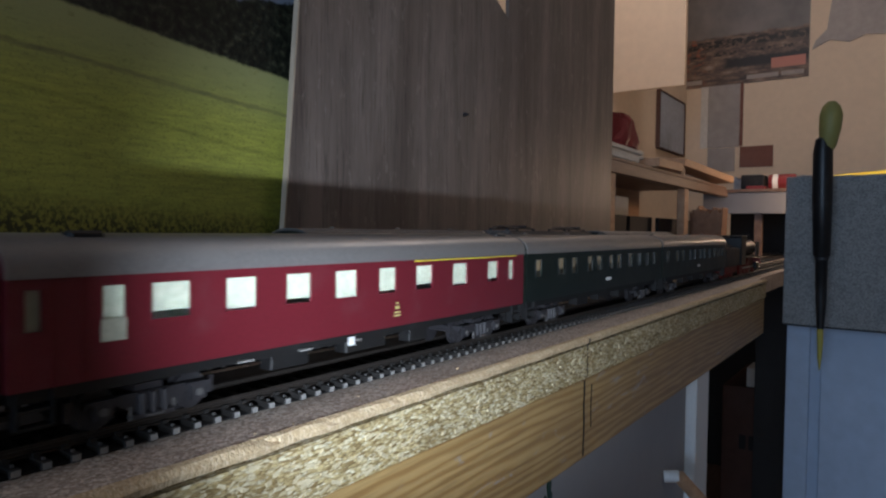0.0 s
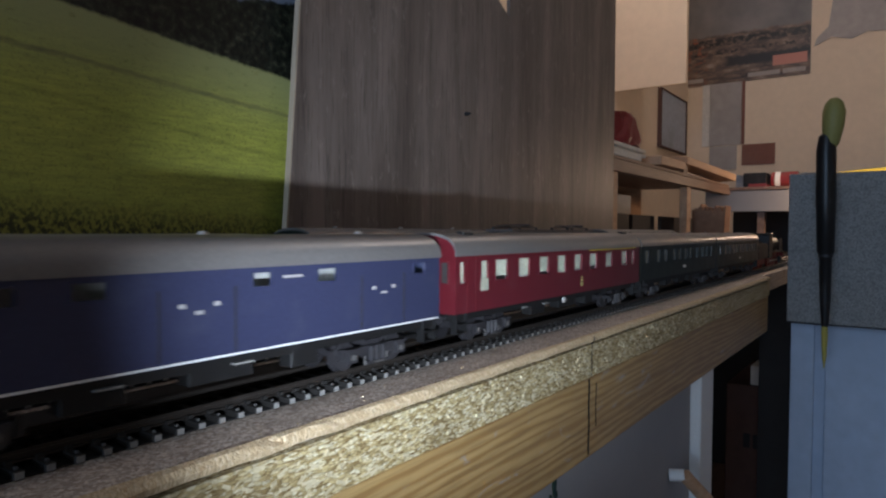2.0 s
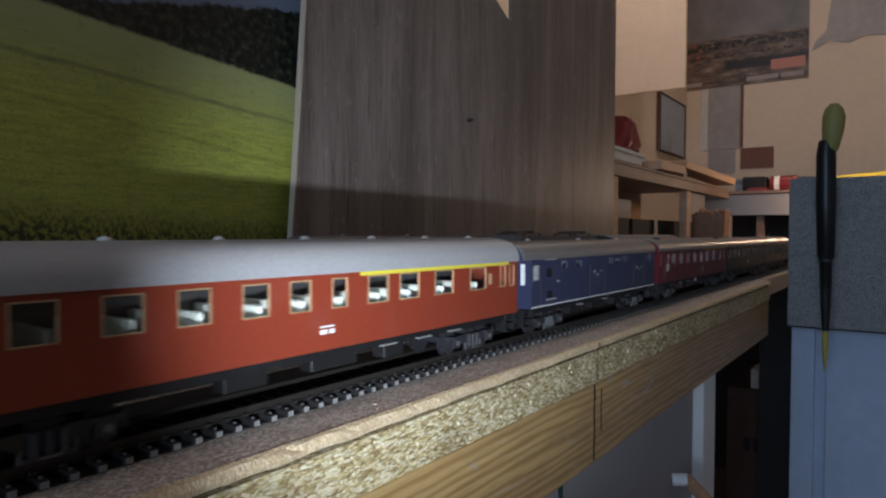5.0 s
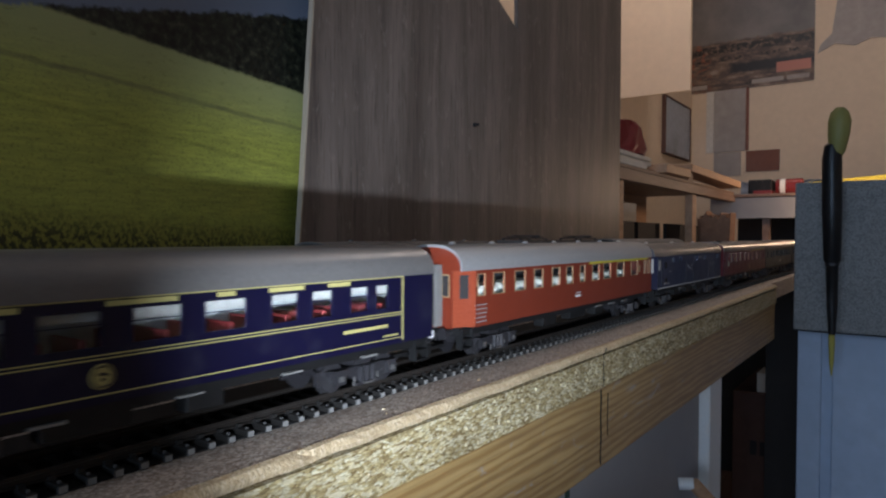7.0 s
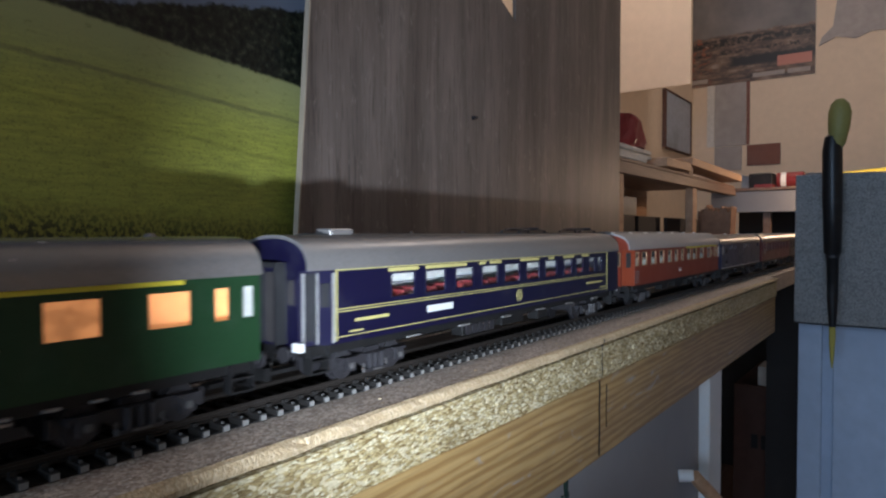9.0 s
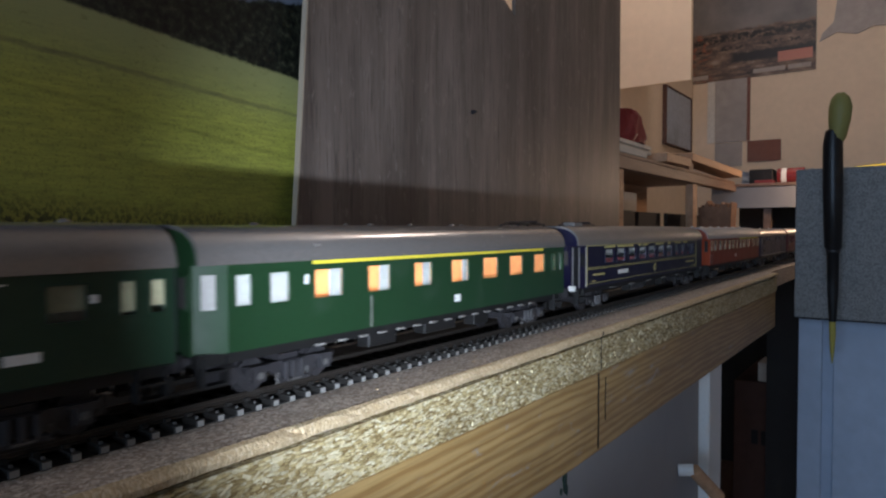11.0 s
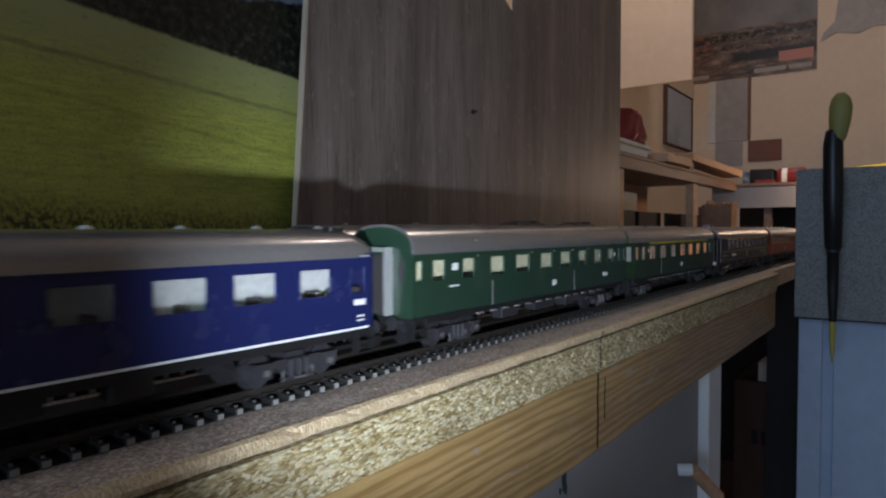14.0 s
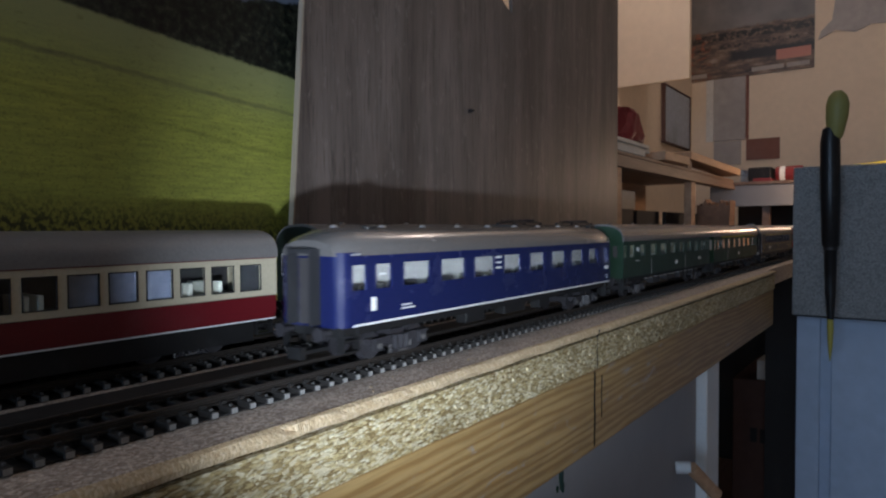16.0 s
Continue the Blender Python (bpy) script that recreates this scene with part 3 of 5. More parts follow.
def wheelset_mesh(r=WHEEL_R, material=None, spokes=False):
    bm = bmesh.new()
    for s in (-1, 1):
        rod(bm, (0, s * 0.0068, 0), (0, s * 0.0076, 0), r + 0.0008, 20)
        rod(bm, (0, s * 0.0076, 0), (0, s * 0.0096, 0), r, 20)
        rod(bm, (0, s * 0.0096, 0), (0, s * 0.0102, 0), r * 0.35, 8)
        for k in range(4):
            a = k * math.pi / 2
            rod(bm, (r * 0.62 * math.cos(a), s * 0.0095, r * 0.62 * math.sin(a)), (r * 0.62 * math.cos(a), s * 0.0099, r * 0.62 * math.sin(a)), r * 0.14, 6)
    rod(bm, (0, -0.0068, 0), (0, 0.0068, 0), 0.001, 8)
    return mesh("wheelset", bm, material or M["bogie"])


WHEELSET = wheelset_mesh()


def bogie_mesh(half=0.0135):
    bm = bmesh.new()
    zc = RAIL_TOP + WHEEL_R
    for s in (-1, 1):
        y0, y1 = sorted((s * 0.0112, s * 0.0128))
        prism(bm, [(-half - 0.004, zc + 0.003), (half + 0.004, zc + 0.003), (half + 0.004, zc + 0.0008), (half - 0.004, zc + 0.0005), (0.005, zc - 0.0022), (-0.005, zc - 0.0022), (-half + 0.004, zc + 0.0005), (-half - 0.004, zc + 0.0008)], y0, y1)
        for x in (-half, half):
            y2, y3 = sorted((s * 0.0126, s * 0.0142))
            box(bm, x - 0.0022, x + 0.0022, y2, y3, zc - 0.002, zc + 0.0022)
            box(bm, x - 0.0035, x + 0.0035, y2, sorted((s * 0.0126, s * 0.0134))[1] if s > 0 else y3, zc + 0.0022, zc + 0.003)
        for x in (-0.0032, 0, 0.0032):
            rod(bm, (x, s * 0.0135, zc - 0.0028), (x, s * 0.0135, zc + 0.0028), 0.0011, 8)
        box(bm, -0.006, 0.006, *sorted((s * 0.0122, s * 0.0145)), zc - 0.0036, zc - 0.0026)
        box(bm, -half - 0.0075, -half - 0.0055, *sorted((s * 0.0080, s * 0.0098)), zc - 0.002, zc + 0.003)
        box(bm, half + 0.0055, half + 0.0075, *sorted((s * 0.0080, s * 0.0098)), zc - 0.002, zc + 0.003)
    box(bm, -0.004, 0.004, -0.0112, 0.0112, zc + 0.0005, zc + 0.0048)
    for x in (-half - 0.004, half + 0.003):
        box(bm, x, x + 0.001, -0.0112, 0.0112, zc + 0.001, zc + 0.0028)
    dark_faces = len(bm.faces)
    # caps, rods and spring plates in lighter grey, painting the bogie's glints
    for s in (-1, 1):
        for x in (-half, half):
            rod(bm, (x, s * 0.0142, zc), (x, s * 0.0147, zc), 0.0011, 8)
        for x in (-0.0062, 0.0062):
            rod(bm, (x, s * 0.0132, zc - 0.0040), (x, s * 0.0132, zc - 0.0005), 0.0004, 6)
        box(bm, -0.0024, 0.0024, *sorted((s * 0.0145, s * 0.0149)), zc - 0.0034, zc - 0.0029)
    bm.faces.ensure_lookup_table()
    for f in bm.faces[dark_faces:]:
        f.material_index = 1
    me = mesh("bogie", bm, M["bogie"])
    me.materials.append(M["glint"])
    return me


BOGIE = bogie_mesh()
MOVING, SPINNING = [], []


def roof_mesh(L, material, apex, eave=0.0462, half=0.0172, taper=0.0, drop=0.0, tl=0.012):
    """Arched roof; taper draws its ends in and down."""
    bm = bmesh.new()
    n = 18
    xs = [(-L / 2, 1.0), (-L / 2 + 0.003, 0.55), (-L / 2 + tl, 0.0), (-L / 4, 0.0), (0, 0.0), (L / 4, 0.0), (L / 2 - tl, 0.0), (L / 2 - 0.003, 0.55), (L / 2, 1.0)]
    loops = []
    for x, k in xs:
        loop = []
        for i in range(n + 1):
            a = math.pi * i / n
            c = math.cos(a)
            u = math.copysign(abs(c) ** 0.82, c)
            y = u * (half - taper * k)
            z = eave - 0.0012 + (apex - eave + 0.0012 - drop * k) * math.sin(a) ** 0.78
            loop.append(bm.verts.new((x, y, z)))
        loops.append(loop)
    for p, q in zip(loops, loops[1:]):
        for i in range(n):
            bm.faces.new((p[i], p[i + 1], q[i + 1], q[i]))
        bm.faces.new((p[n], p[0], q[0], q[n]))
    bm.faces.new(loops[0])
    bm.faces.new(loops[-1][::-1])
    bmesh.ops.recalc_face_normals(bm, faces=bm.faces[:])
    return mesh("roof", bm, material, True)


def side(L, s, wins, w0, w1, sill, eave, half=0.0165, ends=0.0, cut=0.0):
    """A side wall a millimetre thick with its window openings; s is -1 or 1."""
    bm = bmesh.new()
    y0, y1 = sorted((s * half, s * (half - 0.001)))
    a, b = -L / 2 + max(ends, cut), L / 2 - ends
    box(bm, a, b, y0, y1, sill, w0)
    box(bm, a, b, y0, y1, w1, eave)
    x = a
    for u, v in wins + [(b, b)]:
        if u - x > 0.0002:
            box(bm, x, u, y0, y1, w0, w1)
        x = max(x, v)
    return bm


def bar(parent, name, x0, x1, z0, z1, material, s=-1, label="", half=0.0165, proud=0.0002):
    y0, y1 = sorted((s * (half + 0.00002), s * (half + proud)))
    return part(name, block(x0, x1, y0, y1, z0, z1), material, parent, label)


def coach(name, label, x_rear, x_front, body, roof, wins, w0=0.0325, w1=0.0425, sill=0.0195, apex=0.0555, frame_mat=None, inside=None, seats=None,
          bogies=0.036, vents=0, vent_mat=None, doors=(), stripes=(), round_end=0.0, partition=0.0105, far_plain=False, moving=True, y=0.0, category="train car", under=None, roof_label="", eave=0.0462, bellows=None, blind=(), transom=False, vest=None, seat_top=0.0052):
    L = x_front - x_rear
    mid = (x_front + x_rear) / 2
    ob = holder(name, label, category, (mid, y, 0), "coaches of the train" if moving else "standing coaches")
    wl = [(a / 1000 - L / 2, b / 1000 - L / 2) for a, b in wins]
    for s in (-1, 1):
        part("side_wall", side(L, s, wl, w0, w1, sill, eave, ends=round_end, cut=vest[0] / 1000 if vest else 0.0), body, ob)
        for i, (a, b) in enumerate(wl):
            if blind:
                h0, h1, shade = blind
                part("blind", block(a - 0.0005, b + 0.0005, *sorted((s * 0.0146, s * 0.0151)), w0 + (w1 - w0) * (h0 + 0.05 * (i * 7 % 5)), w0 + (w1 - w0) * h1), shade, ob)
            bm = bmesh.new()
            t = 0.0004
            y0, y1 = sorted((s * 0.0163, s * 0.01672))
            box(bm, a, b, y0, y1, w0, w0 + t), box(bm, a, b, y0, y1, w1 - t, w1)
            box(bm, a, a + t, y0, y1, w0 + t, w1 - t), box(bm, b - t, b, y0, y1, w0 + t, w1 - t)
            if transom:
                box(bm, a + t, b - t, y0, y1, w0 + (w1 - w0) * 0.60, w0 + (w1 - w0) * 0.60 + t * 0.7)
            w = part("window", bm, frame_mat or body, ob)
            g = part("pane", block(a + t * 0.5, b - t * 0.5, *sorted((s * 0.0160, s * 0.0162)), w0 + t * 0.5, w1 - t * 0.5), M["glass"], w)
            g.visible_shadow = False
    # ends with their door, gangway and buffers
    for e in (-1, 1):
        bm = bmesh.new()
        xa, xb = sorted((e * L / 2, e * (L / 2 - 0.001)))
        if round_end:
            n = 6
            box(bm, xa, xb, -0.0165 + round_end, 0.0165 - round_end, sill, eave)
            for s in (-1, 1):
                cx, cy = e * (L / 2 - round_end), s * (0.0165 - round_end)
                prev = None
                for i in range(n + 1):
                    a = math.pi / 2 * i / n
                    p = (cx + e * round_end * math.cos(a), cy + s * round_end * math.sin(a))
                    q = (cx + e * (round_end - 0.001) * math.cos(a), cy + s * (round_end - 0.001) * math.sin(a))
                    if prev:
                        vs = [bm.verts.new((*c, z)) for z in (sill, eave) for c in (prev[0], p, q, prev[1])]
                        for f in ((0, 1, 2, 3), (7, 6, 5, 4), (0, 4, 5, 1), (1, 5, 6, 2), (2, 6, 7, 3), (3, 7, 4, 0)):
                            bm.faces.new([vs[k] for k in f])
                    prev = (p, q)
            bmesh.ops.remove_doubles(bm, verts=bm.verts[:], dist=1e-6)
            bmesh.ops.recalc_face_normals(bm, faces=bm.faces[:])
        else:
            hw = 0.0164 - vest[1] if vest and e < 0 else 0.0155
            box(bm, xa, xb, -hw, hw, sill, eave)
        end = part("end_wall", bm, body, ob)
        if not round_end:
            bm = bmesh.new()
            arch = []
            for i in range(17):
                a = math.pi * i / 16
                c = math.cos(a)
                arch.append((math.copysign(abs(c) ** 0.82, c) * 0.0165, eave - 0.0012 + (apex - eave) * math.sin(a) ** 0.78))
            pa = [bm.verts.new((e * (L / 2 + 0.0006), u, w)) for u, w in arch]
            pb = [bm.verts.new((e * (L / 2 + 0.0002), u, w)) for u, w in arch]
            bm.faces.new(pa), bm.faces.new(pb[::-1])
            for i in range(17):
                bm.faces.new((pa[i], pb[i], pb[(i + 1) % 17], pa[(i + 1) % 17]))
            bmesh.ops.recalc_face_normals(bm, faces=bm.faces[:])
            part("end_arch", bm, body, end)
            wy = 0.0110 if hw > 0.015 else hw - 0.0028
            for s in (-1, 1):
                ew = part("end_window", block(*sorted((e * (L / 2 + 0.0001), e * (L / 2 + 0.0005))), s * wy - 0.0020, s * wy + 0.0020, w0, w1), frame_mat or M["alu"], end)
                part("end_pane", block(*sorted((e * (L / 2 + 0.0005), e * (L / 2 + 0.0007))), s * wy - 0.0015, s * wy + 0.0015, w0 + 0.0006, w1 - 0.0006), M["dark_in"], end)
        for k in range(3):
            bm = bmesh.new()
            z0, z1, z2 = sill + 0.001, eave - 0.0002, eave + 0.0015
            prism(bm, [(-0.0065, z0), (-0.0050, z0), (-0.0050, z1), (0.0050, z1), (0.0050, z0), (0.0065, z0), (0.0065, z2), (-0.0065, z2)], *sorted((e * (L / 2 + 0.0002 + 0.0016 * k), e * (L / 2 + 0.0013 + 0.0016 * k))))
            for vert in bm.verts:
                vert.co = Vector((vert.co.y, vert.co.x, vert.co.z))
            bmesh.ops.recalc_face_normals(bm, faces=bm.faces[:])
            part("bellows_fold", bm, bellows or M["rubber"], end)
        part("end_door", block(*sorted((e * (L / 2 + 0.0001), e * (L / 2 + 0.0006))), -0.0042, 0.0042, sill + 0.001, eave - 0.002), M["dark_in"], end)
        for s in (-1, 1):
            bm = bmesh.new()
            rod(bm, (e * (L / 2 - 0.002), s * 0.0100, 0.0178), (e * (L / 2 + 0.0042), s * 0.0100, 0.0178), 0.0011, 10)
            rod(bm, (e * (L / 2 + 0.0042), s * 0.0100, 0.0178), (e * (L / 2 + 0.0052), s * 0.0100, 0.0178), 0.0026, 14)
            part("buffer", bm, M["bogie"], ob)
        bm = bmesh.new()
        box(bm, *sorted((e * (L / 2 - 0.008), e * (L / 2 + 0.0072))), -0.0022, 0.0022, 0.0098, 0.0112)
        box(bm, *sorted((e * (L / 2 + 0.0045), e * (L / 2 + 0.0072))), -0.0035, 0.0035, 0.0085, 0.0128)
        part("coupling", bm, M["black"], ob)
    part("roof", roof_mesh(L + 0.0008, roof, apex, eave, taper=0.004 if round_end else 0.0, drop=0.0045 if round_end else 0.0), None, ob, roof_label)
    # vents on the ridge
    for i in range(vents):
        bm = bmesh.new()
        x = -L / 2 + L * (i + 0.6) / vents
        bmesh.ops.create_uvsphere(bm, u_segments=10, v_segments=6, radius=0.0017, matrix=pose(x, 0.0035, apex - 0.0004) @ Matrix.Diagonal((1.2, 1, 0.9, 1)))
        part("roof_vent", bm, vent_mat or roof, ob, smooth=True)
    # floor, partition and seats
    part("underframe", block(-L / 2 + 0.001, L / 2 - 0.001, -0.0148, 0.0148, 0.0163, sill + 0.0004), M["black"], ob)
    part("partition", block(-L / 2 + 0.006, L / 2 - 0.006, partition - 0.0005, partition + 0.0005, sill + 0.001, eave - 0.001), inside or M["cream"], ob)
    if seats:
        for i, (a, b) in enumerate(wl):
            if b - a > 0.006:
                c = (a + b) / 2
                bm = bmesh.new()
                box(bm, c - 0.0062, c - 0.0045, -0.0125, 0.006, sill + 0.001, w0 + seat_top)
                box(bm, c + 0.0040, c + 0.0057, -0.0125, 0.006, sill + 0.001, w0 + seat_top * 0.8)
                box(bm, c - 0.0062, c + 0.0057, -0.0125, 0.006, sill + 0.001, w0 - 0.004)
                part("seat", bevel(bm, 0.0004), seats, ob)
    # boxes and tanks under the floor
    bm = bmesh.new()
    for x, w, d in ((-0.035, 0.016, 0.0048), (0.002, 0.022, 0.0042), (0.034, 0.012, 0.005)):
        if abs(x) + w < L / 2 - bogies - 0.012:
            for s in (-1, 1):
                box(bm, x - w / 2, x + w / 2, *sorted((s * 0.0075, s * 0.0135)), 0.0163 - d, 0.0165)
    rod(bm, (-0.05, 0, 0.0145), (0.05, 0, 0.0145), 0.0012, 8)
    part("equipment_box", bevel(bm, 0.0003), under or M["black"], ob)
    for e in (-1, 1):
        bg = part("bogie", BOGIE, None, ob, at=(e * (L / 2 - bogies), 0, 0))
        for x in (-0.0135, 0.0135):
            w = part("wheelset", WHEELSET, None, bg, at=(x, 0, RAIL_TOP + WHEEL_R))
            if moving:
                SPINNING.append(w)
        for s in (-1, 1):
            x = e * (L / 2 - 0.006)
            bm = bmesh.new()
            for k in range(2):
                box(bm, x - 0.004, x + 0.004, *sorted((s * 0.0125, s * 0.0162)), 0.0105 + 0.004 * k, 0.0111 + 0.004 * k)
            box(bm, x - 0.0042, x - 0.0036, *sorted((s * 0.0125, s * 0.0160)), 0.0105, 0.0190)
            box(bm, x + 0.0036, x + 0.0042, *sorted((s * 0.0125, s * 0.0160)), 0.0105, 0.0190)
            part("step", bm, M["black"], ob)
    # door leaves: (from, to, material) in millimetres from the rear
    for a, b, m in doors:
        for s in (-1, 1):
            d = bar(ob, "door", a / 1000 - L / 2, b / 1000 - L / 2, sill - 0.0003, w1 + 0.0015, m, s)
    for a, b, z0, z1, m in stripes:
        for s in (-1, 1):
            bar(ob, "stripe", a / 1000 - L / 2, b / 1000 - L / 2, z0 / 1000, z1 / 1000, m, s)
    if moving:
        MOVING.append((ob, mid))
    return ob, L

# ---- the train, from its last coach to the engine ----


def angled_door(ob, L, a, b, sill, top, material, e, label="", inset=0.0028, panes=()):
    """Vestibule door leaves turned in towards the coach end; e is 1 for the front end."""
    for s in (-1, 1):
        bm = bmesh.new()
        xa, xb = a / 1000 - L / 2, b / 1000 - L / 2
        ya, yb = (s * (0.0164 - inset), s * 0.0164) if e < 0 else (s * 0.0164, s * (0.0164 - inset))
        vs = [bm.verts.new(p) for z in (sill, top) for p in ((xa, ya, z), (xb, yb, z), (xb, s * 0.0105, z), (xa, s * 0.0105, z))]
        for f in ((0, 1, 2, 3), (7, 6, 5, 4), (0, 4, 5, 1), (1, 5, 6, 2), (2, 6, 7, 3), (3, 7, 4, 0)):
            bm.faces.new([vs[k] for k in f])
        bmesh.ops.recalc_face_normals(bm, faces=bm.faces[:])
        door = part("door", bm, material, ob, label)
        for u0, u1, z0, z1, m in panes:
            bm = bmesh.new()
            p = [(xa + (xb - xa) * u, ya + (yb - ya) * u) for u in (u0, u1)]
            vs = [bm.verts.new((x, y + s * o, z)) for o in (0.0001, 0.0004) for (x, y), z in ((p[0], z0), (p[1], z0), (p[1], z1), (p[0], z1))]
            for f in ((0, 1, 2, 3), (7, 6, 5, 4), (0, 4, 5, 1), (1, 5, 6, 2), (2, 6, 7, 3), (3, 7, 4, 0)):
                bm.faces.new([vs[k] for k in f])
            bmesh.ops.recalc_face_normals(bm, faces=bm.faces[:])
            part("door_pane", bm, m, door)


def glint_steps(ob, L, a, b, gap, width=4.5):
    """Step plates along the solebar, pale to paint white glints: from a to b in millimetres."""
    x = a
    while x < b:
        bar(ob, "glint_step", x / 1000 - L / 2, (x + width) / 1000 - L / 2, 0.0166, 0.0172, M["sleeper_end"], -1, half=0.0150, proud=0.0014)
        x += gap


def crest(ob, L, x, z, r, material):
    bm = bmesh.new()
    rod(bm, (x / 1000 - L / 2, -0.01652, z), (x / 1000 - L / 2, -0.0168, z), r, 18)
    c = part("crest", bm, material, ob, "round gilt crest")
    bm = bmesh.new()
    for k in range(24):
        a0, a1 = 2 * math.pi * k / 24, 2 * math.pi * (k + 0.62) / 24
        q = [(x / 1000 - L / 2 + rr * r * math.cos(a), z + rr * r * math.sin(a)) for rr, a in ((0.72, a0), (0.9, a0), (0.9, a1), (0.72, a1))]
        prism(bm, q, -0.01705, -0.01675)
    for u, v, w in ((-0.3, 0.1, 0.5), (-0.1, -0.35, 0.3), (0.15, 0.0, 0.28)):
        box(bm, x / 1000 - L / 2 + u * r, x / 1000 - L / 2 + (u + w) * r, -0.01705, -0.01675, z + v * r, z + (v + 0.22) * r)
    part("emblem", bm, M["navy"], c, "dark blue ring and emblem")
    return c


def marks(ob, L, rows, material, name="lettering"):
    """Small bars of lettering on the near side: (from, to, low, high) in millimetres."""
    for a, b, z0, z1 in rows:
        bar(ob, name, a / 1000 - L / 2, b / 1000 - L / 2, z0 / 1000, z1 / 1000, material, -1, proud=0.0003)


def train():
    # last coach: royal blue
    ob, L = coach("passenger_coach", "royal blue coach with silver roof, last of the train", -0.721, -0.470, M["blue"], M["roof_sv"],
                  [(5.3, 13.1), (18.1, 27.3), (34.2, 51.5), (59.3, 77.3), (85.0, 101.8), (111.1, 127.4), (137.6, 153.5), (163.0, 179.4), (187.8, 203.7), (212.9, 227.0), (236.2, 243.8)],
                  0.0322, 0.0420, vents=9, vent_mat=M["white"], frame_mat=M["blue"], inside=M["curtain"], seats=M["dark_in"], seat_top=0.0020, round_end=0.005, partition=-0.0060,
                  stripes=[(6, 245, 19.6, 20.3, M["white"]), (5, 246, 45.2, 45.8, M["alu"])], apex=0.0552)
    marks(ob, L, [(20.5, 23.5, 37.5, 38.2)], M["white"])
    marks(ob, L, [(33, 41, 23.5, 24.0), (33, 39, 24.8, 25.3), (15.5, 18, 24.5, 29.5), (238, 243.5, 28.2, 30.2), (239.5, 243, 22.5, 23), (239.5, 243, 24, 24.5), (103.5, 108, 40.5, 41.2), (103.5, 108, 38.0, 38.7), (103.5, 108, 35.5, 36.2)], M["white"])
    for x in (-0.099, 0.113):
        part("roof_hatch", block(x - 0.0035, x + 0.0035, -0.0080, -0.0040, 0.0535, 0.0562, 0.0007), M["black"], ob, "black roof vent")
    # second green coach
    ob, L = coach("passenger_coach", "green coach with silver roof and pale blinds in its windows", -0.450, -0.217, M["green2"], M["roof_sv"],
                  [(1.7, 6.4), (12.8, 21.9), (34.6, 44.5), (57.9, 70.7), (81.7, 95.7), (108.2, 121.3), (131.8, 145.0), (155.9, 167.1), (179.2, 189.8), (201.1, 210.6), (218.0, 222.5), (226.0, 230.5)],
                  0.0334, 0.0425, vents=5, inside=M["cream"], apex=0.0570, bellows=M["alu"], frame_mat=M["green2"], partition=0.0, blind=(0.12, 1.02, M["blind"]),
                  stripes=[(0.5, 232, 19.6, 19.9, M["dkgreen"]), (59.5, 60.0, 19.8, 31.0, M["sleeper_end"]), (149.5, 150.0, 19.8, 31.0, M["sleeper_end"])], under=M["bogie"])
    glint_steps(ob, L, 48, 190, 11.5)
    for k in (46.5, 97.5, 123.3, 147.0, 169.2, 191.9):
        bar(ob, "window_hook", k / 1000 - L / 2, (k + 1.4) / 1000 - L / 2, 0.0428, 0.0433, M["alu"])
    marks(ob, L, [(27, 31, 37.5, 40.5), (25, 32, 30.5, 31.1), (122, 126.5, 24.3, 27.3), (192.5, 200, 25.3, 27.6), (211, 213, 37.5, 39.5)], M["white"])
    # first green coach; its partition glows in place of lamplight on orange curtains
    ob, L = coach("passenger_coach", "green coach with glowing orange partition and yellow line", -0.210, 0.020, M["green"], M["roof_sv"],
                  [(11.8, 18.0), (24.3, 32.5), (42.5, 56.0), (68.4, 81.3), (95.1, 107.2), (120.5, 134.3), (145.5, 159.0), (169.5, 183.0), (194.5, 207.2), (214.0, 219.5), (223.5, 228.0)],
                  0.0322, 0.0422, vents=4, inside=M["lit"], apex=0.0565, frame_mat=M["green"], partition=-0.0105, vest=(9.6, 0.0040),
                  stripes=[(42, 205, 43.7, 44.9, M["yellow"]), (70, 70.5, 20, 31, M["sleeper_end"])])
    angled_door(ob, L, 0.9, 9.6, 0.0196, 0.0461, M["green"], -1, "green vestibule door", 0.0040, [(0.22, 0.62, 0.0322, 0.0422, M["curtain"])])
    for a, b in ((11.3, 18.5), (23.8, 33.0), (51.2, 56.4), (76.8, 81.8), (103.2, 107.6), (131.6, 134.8), (42.1, 43.8), (68.0, 69.4), (223.0, 228.4)):
        part("curtain", block(a / 1000 - L / 2, b / 1000 - L / 2, -0.0149, -0.0143, 0.0318, 0.0426), M["curtain"], ob, "drawn grey-white curtain")
    glint_steps(ob, L, 44, 196, 10.5, 3.5)
    marks(ob, L, [(38.5, 40, 37.5, 40.5), (123, 127, 24, 27)], M["white"])
